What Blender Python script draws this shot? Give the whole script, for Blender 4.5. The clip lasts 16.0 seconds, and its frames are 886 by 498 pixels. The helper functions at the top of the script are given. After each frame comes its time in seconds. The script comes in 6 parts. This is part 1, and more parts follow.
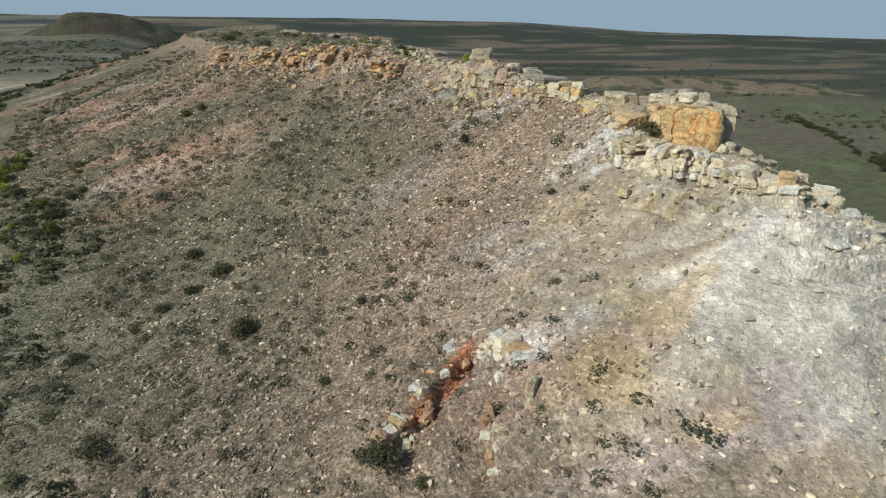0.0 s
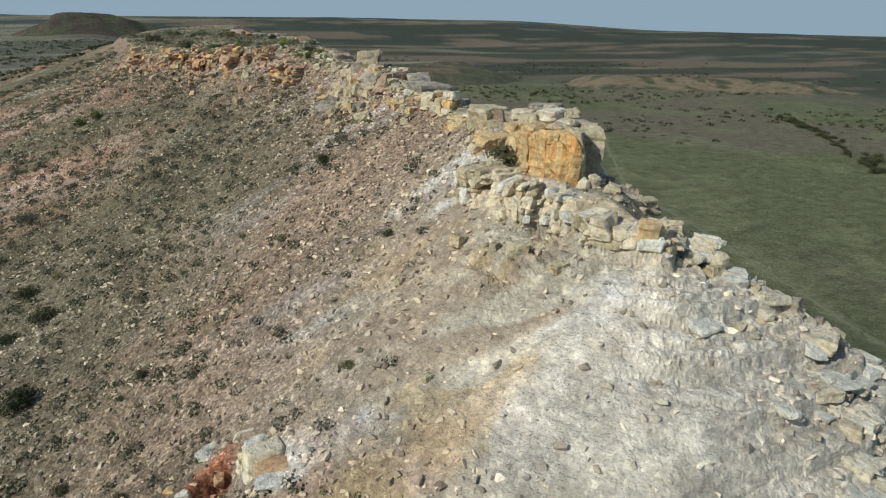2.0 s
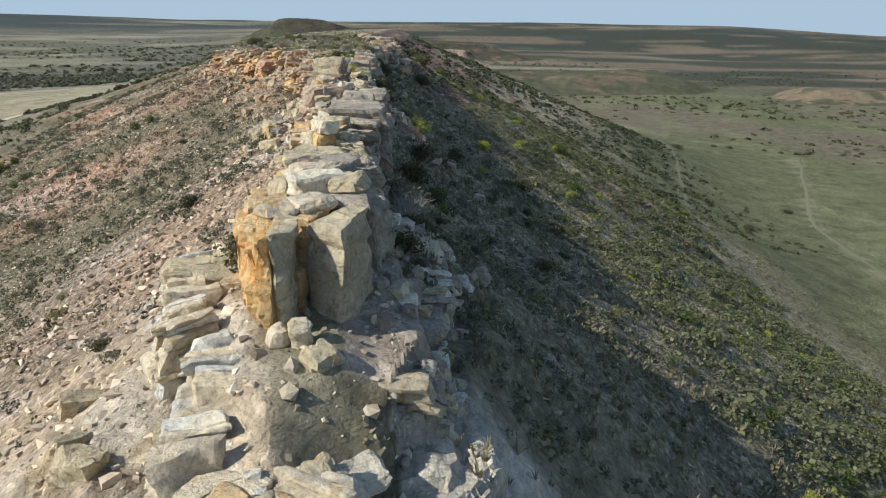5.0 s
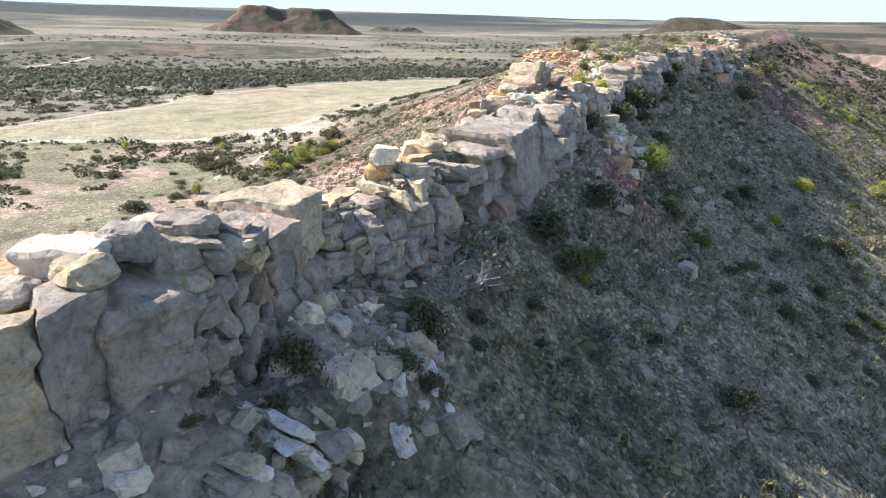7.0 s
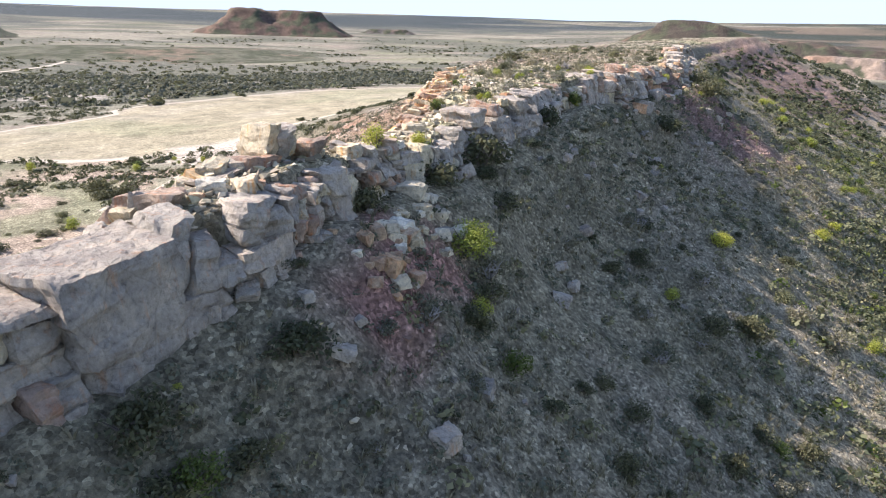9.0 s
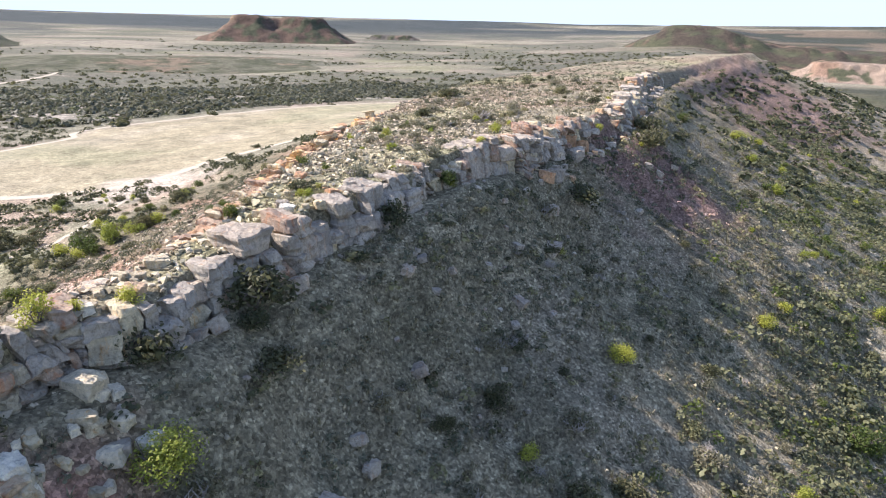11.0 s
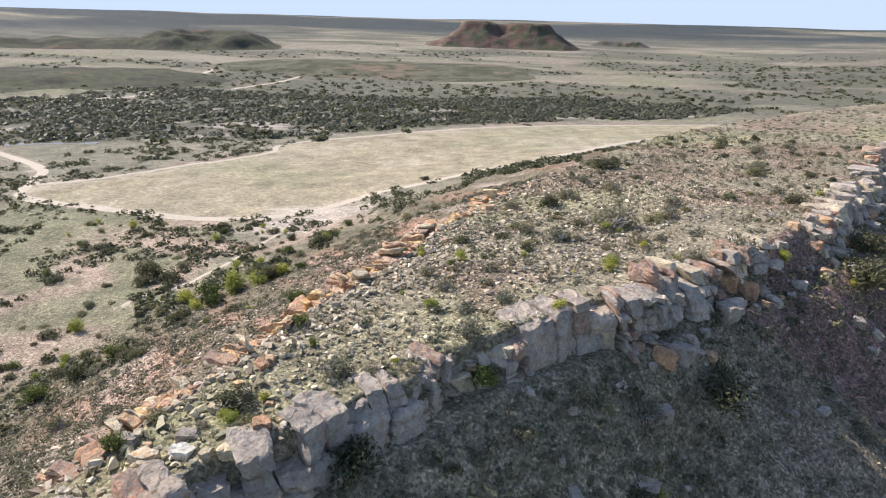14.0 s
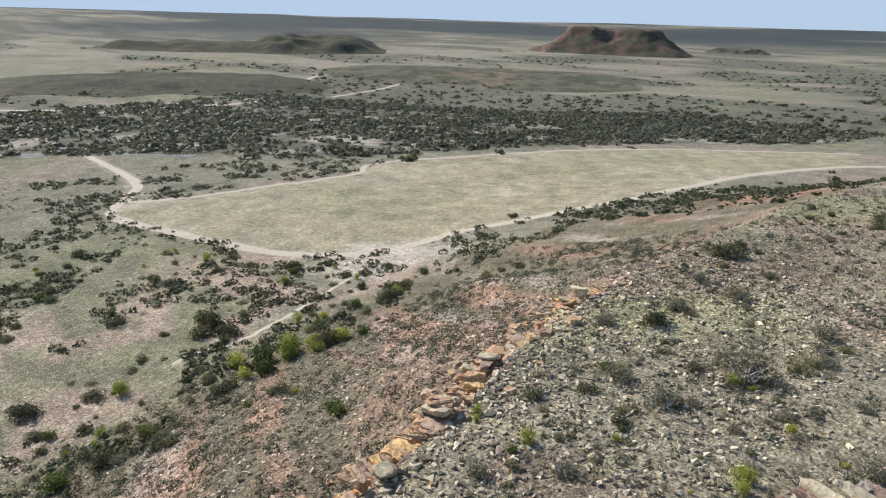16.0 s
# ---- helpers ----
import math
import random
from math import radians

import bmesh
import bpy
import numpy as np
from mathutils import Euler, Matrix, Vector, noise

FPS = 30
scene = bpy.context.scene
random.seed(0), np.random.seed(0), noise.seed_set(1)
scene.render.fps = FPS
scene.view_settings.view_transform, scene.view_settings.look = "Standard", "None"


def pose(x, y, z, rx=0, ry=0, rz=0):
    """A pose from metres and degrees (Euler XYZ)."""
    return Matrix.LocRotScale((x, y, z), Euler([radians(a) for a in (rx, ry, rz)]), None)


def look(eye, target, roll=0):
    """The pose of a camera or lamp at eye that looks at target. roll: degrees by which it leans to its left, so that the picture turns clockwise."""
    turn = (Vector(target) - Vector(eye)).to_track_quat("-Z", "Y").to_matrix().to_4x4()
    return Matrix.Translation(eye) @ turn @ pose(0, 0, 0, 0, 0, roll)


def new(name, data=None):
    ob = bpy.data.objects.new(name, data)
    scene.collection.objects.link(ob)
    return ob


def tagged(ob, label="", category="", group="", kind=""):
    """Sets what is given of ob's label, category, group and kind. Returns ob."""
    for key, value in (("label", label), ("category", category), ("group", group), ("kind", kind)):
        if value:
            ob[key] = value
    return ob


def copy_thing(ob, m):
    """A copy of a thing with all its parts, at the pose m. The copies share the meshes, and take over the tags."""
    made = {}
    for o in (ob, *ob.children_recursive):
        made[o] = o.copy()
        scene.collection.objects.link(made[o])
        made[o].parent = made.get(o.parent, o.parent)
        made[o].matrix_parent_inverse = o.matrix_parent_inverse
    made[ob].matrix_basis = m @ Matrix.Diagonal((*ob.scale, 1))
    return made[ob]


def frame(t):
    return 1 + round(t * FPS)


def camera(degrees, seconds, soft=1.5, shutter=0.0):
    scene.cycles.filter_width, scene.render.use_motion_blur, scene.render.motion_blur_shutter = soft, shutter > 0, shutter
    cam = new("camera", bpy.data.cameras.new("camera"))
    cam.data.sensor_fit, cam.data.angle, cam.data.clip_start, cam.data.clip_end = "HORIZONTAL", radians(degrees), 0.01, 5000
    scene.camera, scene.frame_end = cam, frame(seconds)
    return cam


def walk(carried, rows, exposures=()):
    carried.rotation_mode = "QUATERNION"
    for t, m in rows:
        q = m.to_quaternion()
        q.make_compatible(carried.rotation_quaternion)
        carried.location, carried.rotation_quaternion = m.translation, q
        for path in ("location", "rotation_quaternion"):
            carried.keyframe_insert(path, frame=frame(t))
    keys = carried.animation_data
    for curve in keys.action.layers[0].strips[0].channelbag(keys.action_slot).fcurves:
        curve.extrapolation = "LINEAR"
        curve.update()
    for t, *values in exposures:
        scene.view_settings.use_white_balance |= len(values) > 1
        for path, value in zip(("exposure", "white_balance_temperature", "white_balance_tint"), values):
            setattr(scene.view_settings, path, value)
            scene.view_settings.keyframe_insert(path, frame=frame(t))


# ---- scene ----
cam = camera(70.1, 16.0, soft=1.1)

PATH = [
    (0, (-45.305, -19.647, 70.431), (-44.451, -17.966, 69.764), 1.6),
    (0.5, (-41.716, -18.607, 70.557), (-40.862, -16.927, 69.888), 1.5),
    (1, (-38.04, -17.593, 70.626), (-37.186, -15.913, 69.957), 1.5),
    (1.5, (-34.188, -16.48, 70.666), (-33.334, -14.8, 69.996), 1.5),
    (2, (-30.218, -15.327, 70.665), (-29.364, -13.647, 69.995), 1.4),
    (2.5, (-26.168, -14.103, 70.675), (-25.315, -12.422, 70.006), 1.5),
    (3, (-22.153, -12.831, 70.687), (-21.371, -11.117, 70.016), 1.4),
    (3.5, (-18.283, -11.209, 70.657), (-17.711, -9.415, 69.983), 1.3),
    (3.7, (-16.825, -10.484, 70.621), (-16.34, -8.665, 69.946), 1.3),
    (5.8, (-2.182, -1.042, 70.679), (-2.065, 0.837, 70.006), 2.0),
    (6, (-0.883, 0.024, 70.758), (-0.942, 1.904, 70.079), 1.9),
    (6.5, (1.485, 3.204, 70.82), (0.881, 4.98, 70.127), 1.4),
    (7, (3.307, 6.476, 70.739), (2.577, 8.202, 70.042), 1.5),
    (7.5, (4.995, 10.441, 70.704), (4.269, 12.17, 70.008), 1.5),
    (8, (6.846, 14.386, 70.834), (6.12, 16.115, 70.137), 1.5),
    (8.5, (8.699, 18.745, 71.532), (7.973, 20.474, 70.838), 1.5),
    (9, (10.427, 22.959, 72.751), (9.703, 24.69, 72.058), 1.5),
    (9.5, (12.124, 26.912, 73.966), (11.402, 28.644, 73.275), 1.6),
    (10, (13.821, 30.984, 75.131), (13.099, 32.717, 74.442), 1.5),
    (10.2, (14.518, 32.637, 75.554), (13.793, 34.37, 74.867), 1.4),
    (12.3, (18.927, 48.298, 79.825), (18.088, 49.98, 79.143), 1.4),
    (12.5, (19.006, 49.765, 80.186), (18.134, 51.43, 79.504), 1.4),
    (13, (18.813, 52.913, 81.44), (17.669, 54.402, 80.751), 1.2),
    (13.5, (17.831, 56.282, 82.365), (16.572, 57.675, 81.676), 1.2),
    (14, (16.366, 59.439, 83.437), (15.081, 60.809, 82.749), 1.2),
    (14.5, (14.49, 62.354, 84.553), (13.171, 63.692, 83.867), 1.3),
    (15, (12.273, 65.482, 85.613), (10.898, 66.763, 84.927), 1.2),
    (15.5, (9.844, 68.137, 86.888), (8.418, 69.36, 86.201), 1.3),
    (16, (7.101, 70.896, 88.09), (5.618, 72.049, 87.403), 1.3),
]
walk(cam, [(t, look(eye, target, roll)) for t, eye, target, roll in PATH],
     exposures=[(0, -0.33, 6300, 3), (3.7, -0.4, 6300, 1), (5.8, 0.75, 6450, 13), (7.5, 1.2, 6400, 19), (10.2, 1.2, 6400, 21), (13, 0.95, 6450, 20), (14.5, 0.62, 6450, 18), (16, 0.36, 6300, 13)])

# world, sun
SUN_EL, SUN_TO = 37.4, (0.985, 0.17)
world = bpy.data.worlds.new("sky")
scene.world = world
world.use_nodes = True
wn = world.node_tree.nodes
sky = wn.new("ShaderNodeTexSky")
sky.sky_type, sky.sun_disc = "NISHITA", False
sky.sun_elevation, sky.sun_rotation = radians(SUN_EL), radians(257.0)
sky.air_density, sky.dust_density, sky.ozone_density, sky.altitude = 1.0, 0.45, 0.8, 900
wn["Background"].inputs["Strength"].default_value = 0.14
tone = wn.new("ShaderNodeMix")
tone.data_type, tone.blend_type = "RGBA", "DARKEN"
tone.inputs[0].default_value, tone.inputs[7].default_value = 1.0, (2.65, 3.42, 4.3, 1)
world.node_tree.links.new(sky.outputs[0], tone.inputs[6])
world.node_tree.links.new(tone.outputs[2], wn["Background"].inputs["Color"])
sun = new("sun", bpy.data.lights.new("sun", "SUN"))
sun.data.energy, sun.data.angle, sun.data.color = 4.4, radians(0.53), (1.0, 0.95, 0.87)
sd = Vector((SUN_TO[0] * math.cos(radians(SUN_EL)), SUN_TO[1] * math.cos(radians(SUN_EL)), -math.sin(radians(SUN_EL))))
sun.matrix_world = Matrix.Translation((-200, -40, 300)) @ sd.to_track_quat("-Z", "Y").to_matrix().to_4x4()


# ---- shape of the land ----
def smooth(a, b, x):
    t = np.clip((x - a) / (b - a), 0, 1)
    return t * t * (3 - 2 * t)


def hash01(i, j, k=0):
    """Repeatable numbers in 0..1 from whole numbers."""
    n = (np.asarray(i, np.int64) * 374761393 + np.asarray(j, np.int64) * 668265263 + k * 974634541) & 0xFFFFFFFF
    n = ((n ^ (n >> 13)) * 1274126177) & 0xFFFFFFFF
    return ((n ^ (n >> 16)) & 0xFFFFFF) / float(0xFFFFFF)


def vnoise(x, y, k=0):
    """Smooth value noise, -1..1, cells of one metre."""
    i, j = np.floor(x).astype(np.int64), np.floor(y).astype(np.int64)
    u, v = x - i, y - j
    u, v = u * u * (3 - 2 * u), v * v * (3 - 2 * v)
    a, b, c, d = hash01(i, j, k), hash01(i + 1, j, k), hash01(i, j + 1, k), hash01(i + 1, j + 1, k)
    return 2 * (a + (b - a) * u + (c - a) * v + (a - b - c + d) * u * v) - 1


def fbm(x, y, size, octaves=4, k=0, gain=0.5):
    out, amp = 0.0, 1.0
    for o in range(octaves):
        f = 2.0 ** o / size
        out = out + amp * vnoise(x * f + 17.3 * o, y * f - 9.1 * o, k + o)
        amp *= gain
    return out


def path_dist(x, y, pts):
    """Distance to a broken line."""
    best = np.full(np.shape(x), 1e9)
    for (ax, ay), (bx, by) in zip(pts[:-1], pts[1:]):
        dx, dy = bx - ax, by - ay
        t = np.clip(((x - ax) * dx + (y - ay) * dy) / (dx * dx + dy * dy), 0, 1)
        best = np.minimum(best, np.hypot(x - ax - t * dx, y - ay - t * dy))
    return best


def inside(x, y, pts):
    """Whether places lie in a polygon."""
    r = np.zeros(np.shape(x), bool)
    for (ax, ay), (bx, by) in zip(pts, pts[1:] + pts[:1]):
        r ^= ((ay > y) != (by > y)) & (x < (bx - ax) * (y - ay) / (by - ay + 1e-9) + ax)
    return r


# stations along the ridge: eastern cliff edge, western rim, cliff height, lengths of the slopes
RY = [-40, 5, 12, 15, 19, 22, 25, 28, 31, 36, 40, 45, 52, 58, 65, 72, 82, 95, 104, 112, 122, 140, 160, 190, 225, 250, 285]
RX = [-6.2, -6.2, -6.9, -7.0, -6.6, -6.3, -6.1, -5.9, -5.5, -5.1, -4.9, -4.5, -4.2, -4.0, -3.7, -2.7, -1.5, 1.2, 1.0, 3.0, 4.5, 3.5, 2, 2, 9, 15, 23]
RZ = [62.5, 62.5, 63.9, 65.7, 65.6, 65.0, 64.6, 65.0, 65.3, 65.1, 65.9, 66.3, 66.0, 65.6, 66.3, 66.8, 67.2, 67.3, 67.0, 67, 67, 67.2, 67.3, 67.3, 67.6, 68.5, 68.5]
LX = [-9, -9, -10, -10.0, -9.3, -9.0, -8.8, -8.6, -8.4, -8.2, -8.0, -7.8, -7.4, -7.2, -8.2, -10.2, -13.8, -18.8, -23, -25, -26, -27, -28, -26, -15, -4, 10]
LZ = [62.5, 62.5, 63.6, 64.4, 64.7, 64.7, 64.5, 64.6, 65.0, 65.1, 66.0, 66.3, 65.9, 65.8, 66.3, 67.0, 66.8, 66.0, 65.0, 65, 65.6, 66, 66.2, 66, 67, 68, 68]
LL = [35, 35, 35, 35, 34.5, 34.5, 34.5, 34.5, 34.5, 34.7, 35, 35, 35.7, 36.2, 37.5, 39, 42, 43, 42, 43, 46, 52, 58, 60, 60, 60, 60]
CH = [0.6, 0.8, 2.2, 3.4, 3.6, 3.9, 3.9, 4.0, 4.2, 4.0, 4.0, 3.8, 3.6, 3.5, 3.6, 3.6, 3.5, 4.2, 4.0, 4.2, 4.2, 4.2, 4, 4, 3.5, 3, 3]
RL = [68, 68, 82, 88, 94, 95, 95, 95, 95, 95, 95, 95, 95, 95, 95, 95, 95, 94, 95, 98, 106, 112, 113, 118, 130, 148, 150]
Y0, Y1 = 5.0, 285.0
SET = 1.2
# flat shelves round the tower: upper bench in the west and south, lower ledge in the east
BENCH = [(-12.9, 16.5), (-12.6, 12.6), (-12.1, 11.0), (-11.2, 10.2), (-11.1, 8.2), (-11.2, 6.0), (-10.4, 4.9), (-9.5, 4.0), (-8.4, 4.3), (-7.6, 5.6), (-6.6, 7.6), (-6.0, 9.6), (-5.6, 12.0), (-6.2, 16.0)]
LEDGE = [(-7.6, 8.6), (-6.0, 8.9), (-5.1, 11.0), (-5.1, 12.8), (-4.5, 14.8), (-4.2, 17.0), (-3.7, 19.0), (-3.9, 21.2), (-6.5, 23.0), (-7.5, 14.0)]


def at_y(y, values):
    return np.interp(y, RY, values)


def toe(u, w):
    return w * np.logaddexp(0, (1 - u) / w)


def base_west(x, y):
    return 42.3 - 0.030 * np.clip(-x - 75, 0, 330) - 1.2 * smooth(70, -10, y) + 1.6 * smooth(120, 190, y) * smooth(-140, -90, x) - 6 * smooth(230, 420, y)


def height(x, y):
    """Height of the bare ground."""
    x, y = np.asarray(x, float), np.asarray(y, float)
    yc = np.clip(y, Y0, Y1)
    e = np.where(y < Y0, Y0 - y, np.where(y > Y1, y - Y1, 0.0))
    wob = 0.55 * vnoise(yc / 3.1, 0 * yc, 5) + 0.35 * vnoise(yc / 1.1, 0 * yc, 6)
    xr, zr, xl, zl = at_y(yc, RX) + wob - SET, at_y(yc, RZ), at_y(yc, LX), at_y(yc, LZ)
    ch, ll, rl = at_y(yc, CH), at_y(yc, LL), at_y(yc, RL)
    dl, dr = np.maximum(xl - x, 0), np.maximum(x - xr, 0)
    top = zl + (zr - zl) * np.clip((x - xl) / np.maximum(xr - xl, 0.5), 0, 1)
    far = smooth(0, 60, e)
    cross = far * smooth(-60, 110, x)
    base = base_west(x, y) * (1 - cross) + 6.5 * cross
    low = base_west(x, y) * (far - cross) + 6.5 * (1 - far + cross)
    d = np.hypot(dl, e)
    hl = base + (top - 1.1 * smooth(20, 70, yc) * smooth(0.3, 2.5, d) - base) * toe(d / ll, 0.18) / toe(0, 0.18)
    wide = 0.9 + 2.8 * smooth(90, 115, yc)
    q = np.maximum(np.hypot(dr, e) - wide - SET, 0)
    ht = low + (zr - ch - low) * toe(q / rl, 0.12) / toe(0, 0.12) + 1.3 * smooth(5.5, 0.3, q)
    hr = np.where(dr < wide, zr + (ht - zr) * smooth(0, wide, dr), ht)
    m = np.where(e > 0, smooth(0, 1, np.arctan2(dr, np.maximum(e, 1e-6)) / (math.pi / 2)), 1.0)
    h = np.where(dr > 0, hl * (1 - m) + hr * m, hl)
    # gullies on the flanks, lumps everywhere, long swells far out
    flank = smooth(0.5, 10, np.maximum(d, dr)) * smooth(75, 45, np.maximum(d, 0.6 * dr))
    near = smooth(420, 120, np.hypot(x + 20, y - 80))
    h = h + flank * (0.9 * vnoise(x / 26, y / 7.5, 11) + 0.35 * vnoise(x / 7, y / 3, 12))
    h = h + smooth(4, 16, dr) * smooth(80, 55, dr) * near * 0.22 * fbm(x, y, 2.2, 2, 39)
    h = h - 1.8 * smooth(3, 10, dr) * smooth(45, 22, dr) * smooth(35, 52, y) * smooth(105, 90, y)
    h = h + near * (0.10 * fbm(x, y, 2.6, 3, 21) + 0.2 * fbm(x, y, 14, 2, 25)) + 0.05 * near * (1 - smooth(70, 95, d)) * fbm(x, y, 0.9, 2, 29)
    spur = x - (-8.5 + 0.85 * np.maximum(3 - y, -2))
    h = h - 3.2 * smooth(0.3, 4.6, spur) * smooth(18, 8, spur) * smooth(10, 5, y) * smooth(-18, -8, y)
    h = h - 1.3 * np.exp(-((x + 15.5) / 5) ** 2 - ((y - 18.5) / 6) ** 2) - 1.5 * np.exp(-((x + 21) / 5) ** 2 - ((y - 84) / 9) ** 2)
    # bedded steps on the nose, a hollow with a red face lower down
    rag = 0.25 * vnoise(x / 0.8, y / 0.8, 48) + 0.3 * vnoise(x / 1.9, y / 1.9, 49)
    off = path_dist(x, y, BENCH + BENCH[:1]) * np.where(inside(x, y, BENCH), -1, 1) + rag
    foot = smooth(18.5, 15.5, y) * smooth(6, 2.5, off)
    low = 61.15 - 0.32 * np.maximum(off, 0) + 0.1 * fbm(x, y, 1.7, 2, 50)
    h = np.where(off > 0, h + foot * smooth(0, 0.45, off) * (np.minimum(h, low) - h), h)
    tower = smooth(0, 0.9, (x + 9.6) * 0.35 + (y - 12.2) * 0.937 - 0.4) * smooth(-10.4, -9.8, x)
    shelf = 63.05 - 0.11 * np.maximum(11.5 - y, 0) + 1.9 * tower - 0.5 * smooth(-8.0, -6.8, x) + 0.12 * fbm(x, y, 1.5, 2, 52)
    h = np.where(off <= 0, h + smooth(18.5, 15.5, y) * (np.minimum(h, shelf) - h), h)
    led = smooth(-0.9, 0.6, path_dist(x, y, LEDGE + LEDGE[:1]) * np.where(inside(x, y, LEDGE), 1, -1) + rag)
    h = h + led * (np.maximum(h, 62.4 - 0.06 * np.maximum(y - 15, 0) - 0.12 * np.maximum(11 - y, 0) + 0.15 * fbm(x, y, 2, 2, 53)) - h)
    side = x + 6 + 0.5 * (y - 1) + 2.5 * vnoise(x / 4, y / 4, 41)
    nose = smooth(25, 13, np.hypot(x + 6, y - 1)) * (0.35 + 0.65 * smooth(-9, -2, side)) * smooth(-18, -11, x + 2 * vnoise(x / 4, y / 4, 41)) * smooth(6.5, 2.5, dr + vnoise(x / 2, y / 2, 42)) * smooth(12.5, 9.5, y) * smooth(0.0, 0.3, off)
    zz = h + 0.3 * fbm(x, y, 6, 2, 43) + 0.13 * fbm(x, y, 1.2, 3, 44)
    for step, part in ((1.2, 0.6), (0.45, 0.75)):
        f = zz / step - np.floor(zz / step)
        h = h + nose * part * step * (smooth(0.78, 0.96, f) - f + 0.25)
    h = h - nose * 0.16 * smooth(0.12, 0.0, np.abs(fbm(x, y, 1.6, 2, 40))) + nose * 0.07 * fbm(x, y, 0.4, 2, 38)
    sl = (11.0 - 8.0) / (34.6 - 27.8)
    below = 8.0 + sl * (x + 34.6) + 0.5 * vnoise(x / 0.9, y / 0.9, 45) + 0.6 * vnoise(x / 2.3, y / 2.3, 46) - y
    h = h - 1.3 * smooth(0.0, 0.5, below) * smooth(5.0, 0.8, below) * smooth(-35.6, -34.0, x) * smooth(-26.8, -28.2, x)
    h = h - 0.8 * smooth(0.0, 0.5, -30.2 + 0.4 * (y - 3) + 0.5 * vnoise(x, y, 47) - x) * smooth(3, 0.6, -30.2 + 0.4 * (y - 3) - x) * smooth(0, 1, y) * smooth(5.5, 4.5, y)
    r = np.hypot(x, y - 80)
    h = h + smooth(260, 900, r) * 3.0 * vnoise(x / 330, y / 330, 31) + smooth(900, 2600, r) * 14 * vnoise(x / 900, y / 900, 33)
    az = np.arctan2(x, y)
    rim = np.interp(az, [-3.1, -1.8, -1.5, -1.2, -0.9, -0.5, -0.2, 0.0, 0.15, 0.3, 0.52, 0.62, 0.74, 0.9, 1.1, 3.1], [90, 98, 98, 87, 74, 73, 64, 72, 86, 98, 104, 92, 68, 64, 56, 60])
    k = smooth(1700, 4300, r)
    h = h * (1 - k) + (rim + 5 * vnoise(az * 14, r / 900, 37)) * k
    return h


# ---- materials ----
def material(name):
    mat = bpy.data.materials.new(name)
    mat.use_nodes = True
    return mat, mat.node_tree.nodes, mat.node_tree.links, mat.node_tree.nodes["Principled BSDF"]


def tex(nodes, links, kind, scale, coord, detail=4.0, rough=0.55):
    n = nodes.new("ShaderNodeTexNoise" if kind == "noise" else "ShaderNodeTexVoronoi")
    n.inputs["Scale"].default_value = scale
    if kind == "noise":
        n.inputs["Detail"].default_value, n.inputs["Roughness"].default_value = detail, rough
    links.new(coord, n.inputs["Vector"])
    return n


def ramp(nodes, links, source, stops):
    r = nodes.new("ShaderNodeValToRGB")
    while len(r.color_ramp.elements) < len(stops):
        r.color_ramp.elements.new(0.5)
    for e, (p, c) in zip(r.color_ramp.elements, stops):
        e.position, e.color = p, (*c, 1) if len(c) == 3 else c
    links.new(source, r.inputs[0])
    return r.outputs[0]


def mix(nodes, links, how, fac, a, b):
    m = nodes.new("ShaderNodeMix")
    m.data_type, m.blend_type = "RGBA", how
    for sock, v in ((m.inputs[0], fac), (m.inputs[6], a), (m.inputs[7], b)):
        if hasattr(v, "links"):
            links.new(v, sock)
        else:
            sock.default_value = v if not isinstance(v, tuple) else (*v, 1)
    return m.outputs[2]


def grey(v):
    return (v, v, v)


def coords(nodes, kind="Object"):
    return nodes.new("ShaderNodeTexCoord").outputs[kind]


def bump(nodes, links, shader, source, strength, dist, before=None):
    b = nodes.new("ShaderNodeBump")
    b.inputs["Strength"].default_value, b.inputs["Distance"].default_value = strength, dist
    links.new(source, b.inputs["Height"])
    if before is not None:
        links.new(before, b.inputs["Normal"])
    links.new(b.outputs[0], shader.inputs["Normal"])
    return b.outputs[0]


def dull(shader, rough=0.92, spec=0.15):
    shader.inputs["Roughness"].default_value, shader.inputs["Specular IOR Level"].default_value = rough, spec


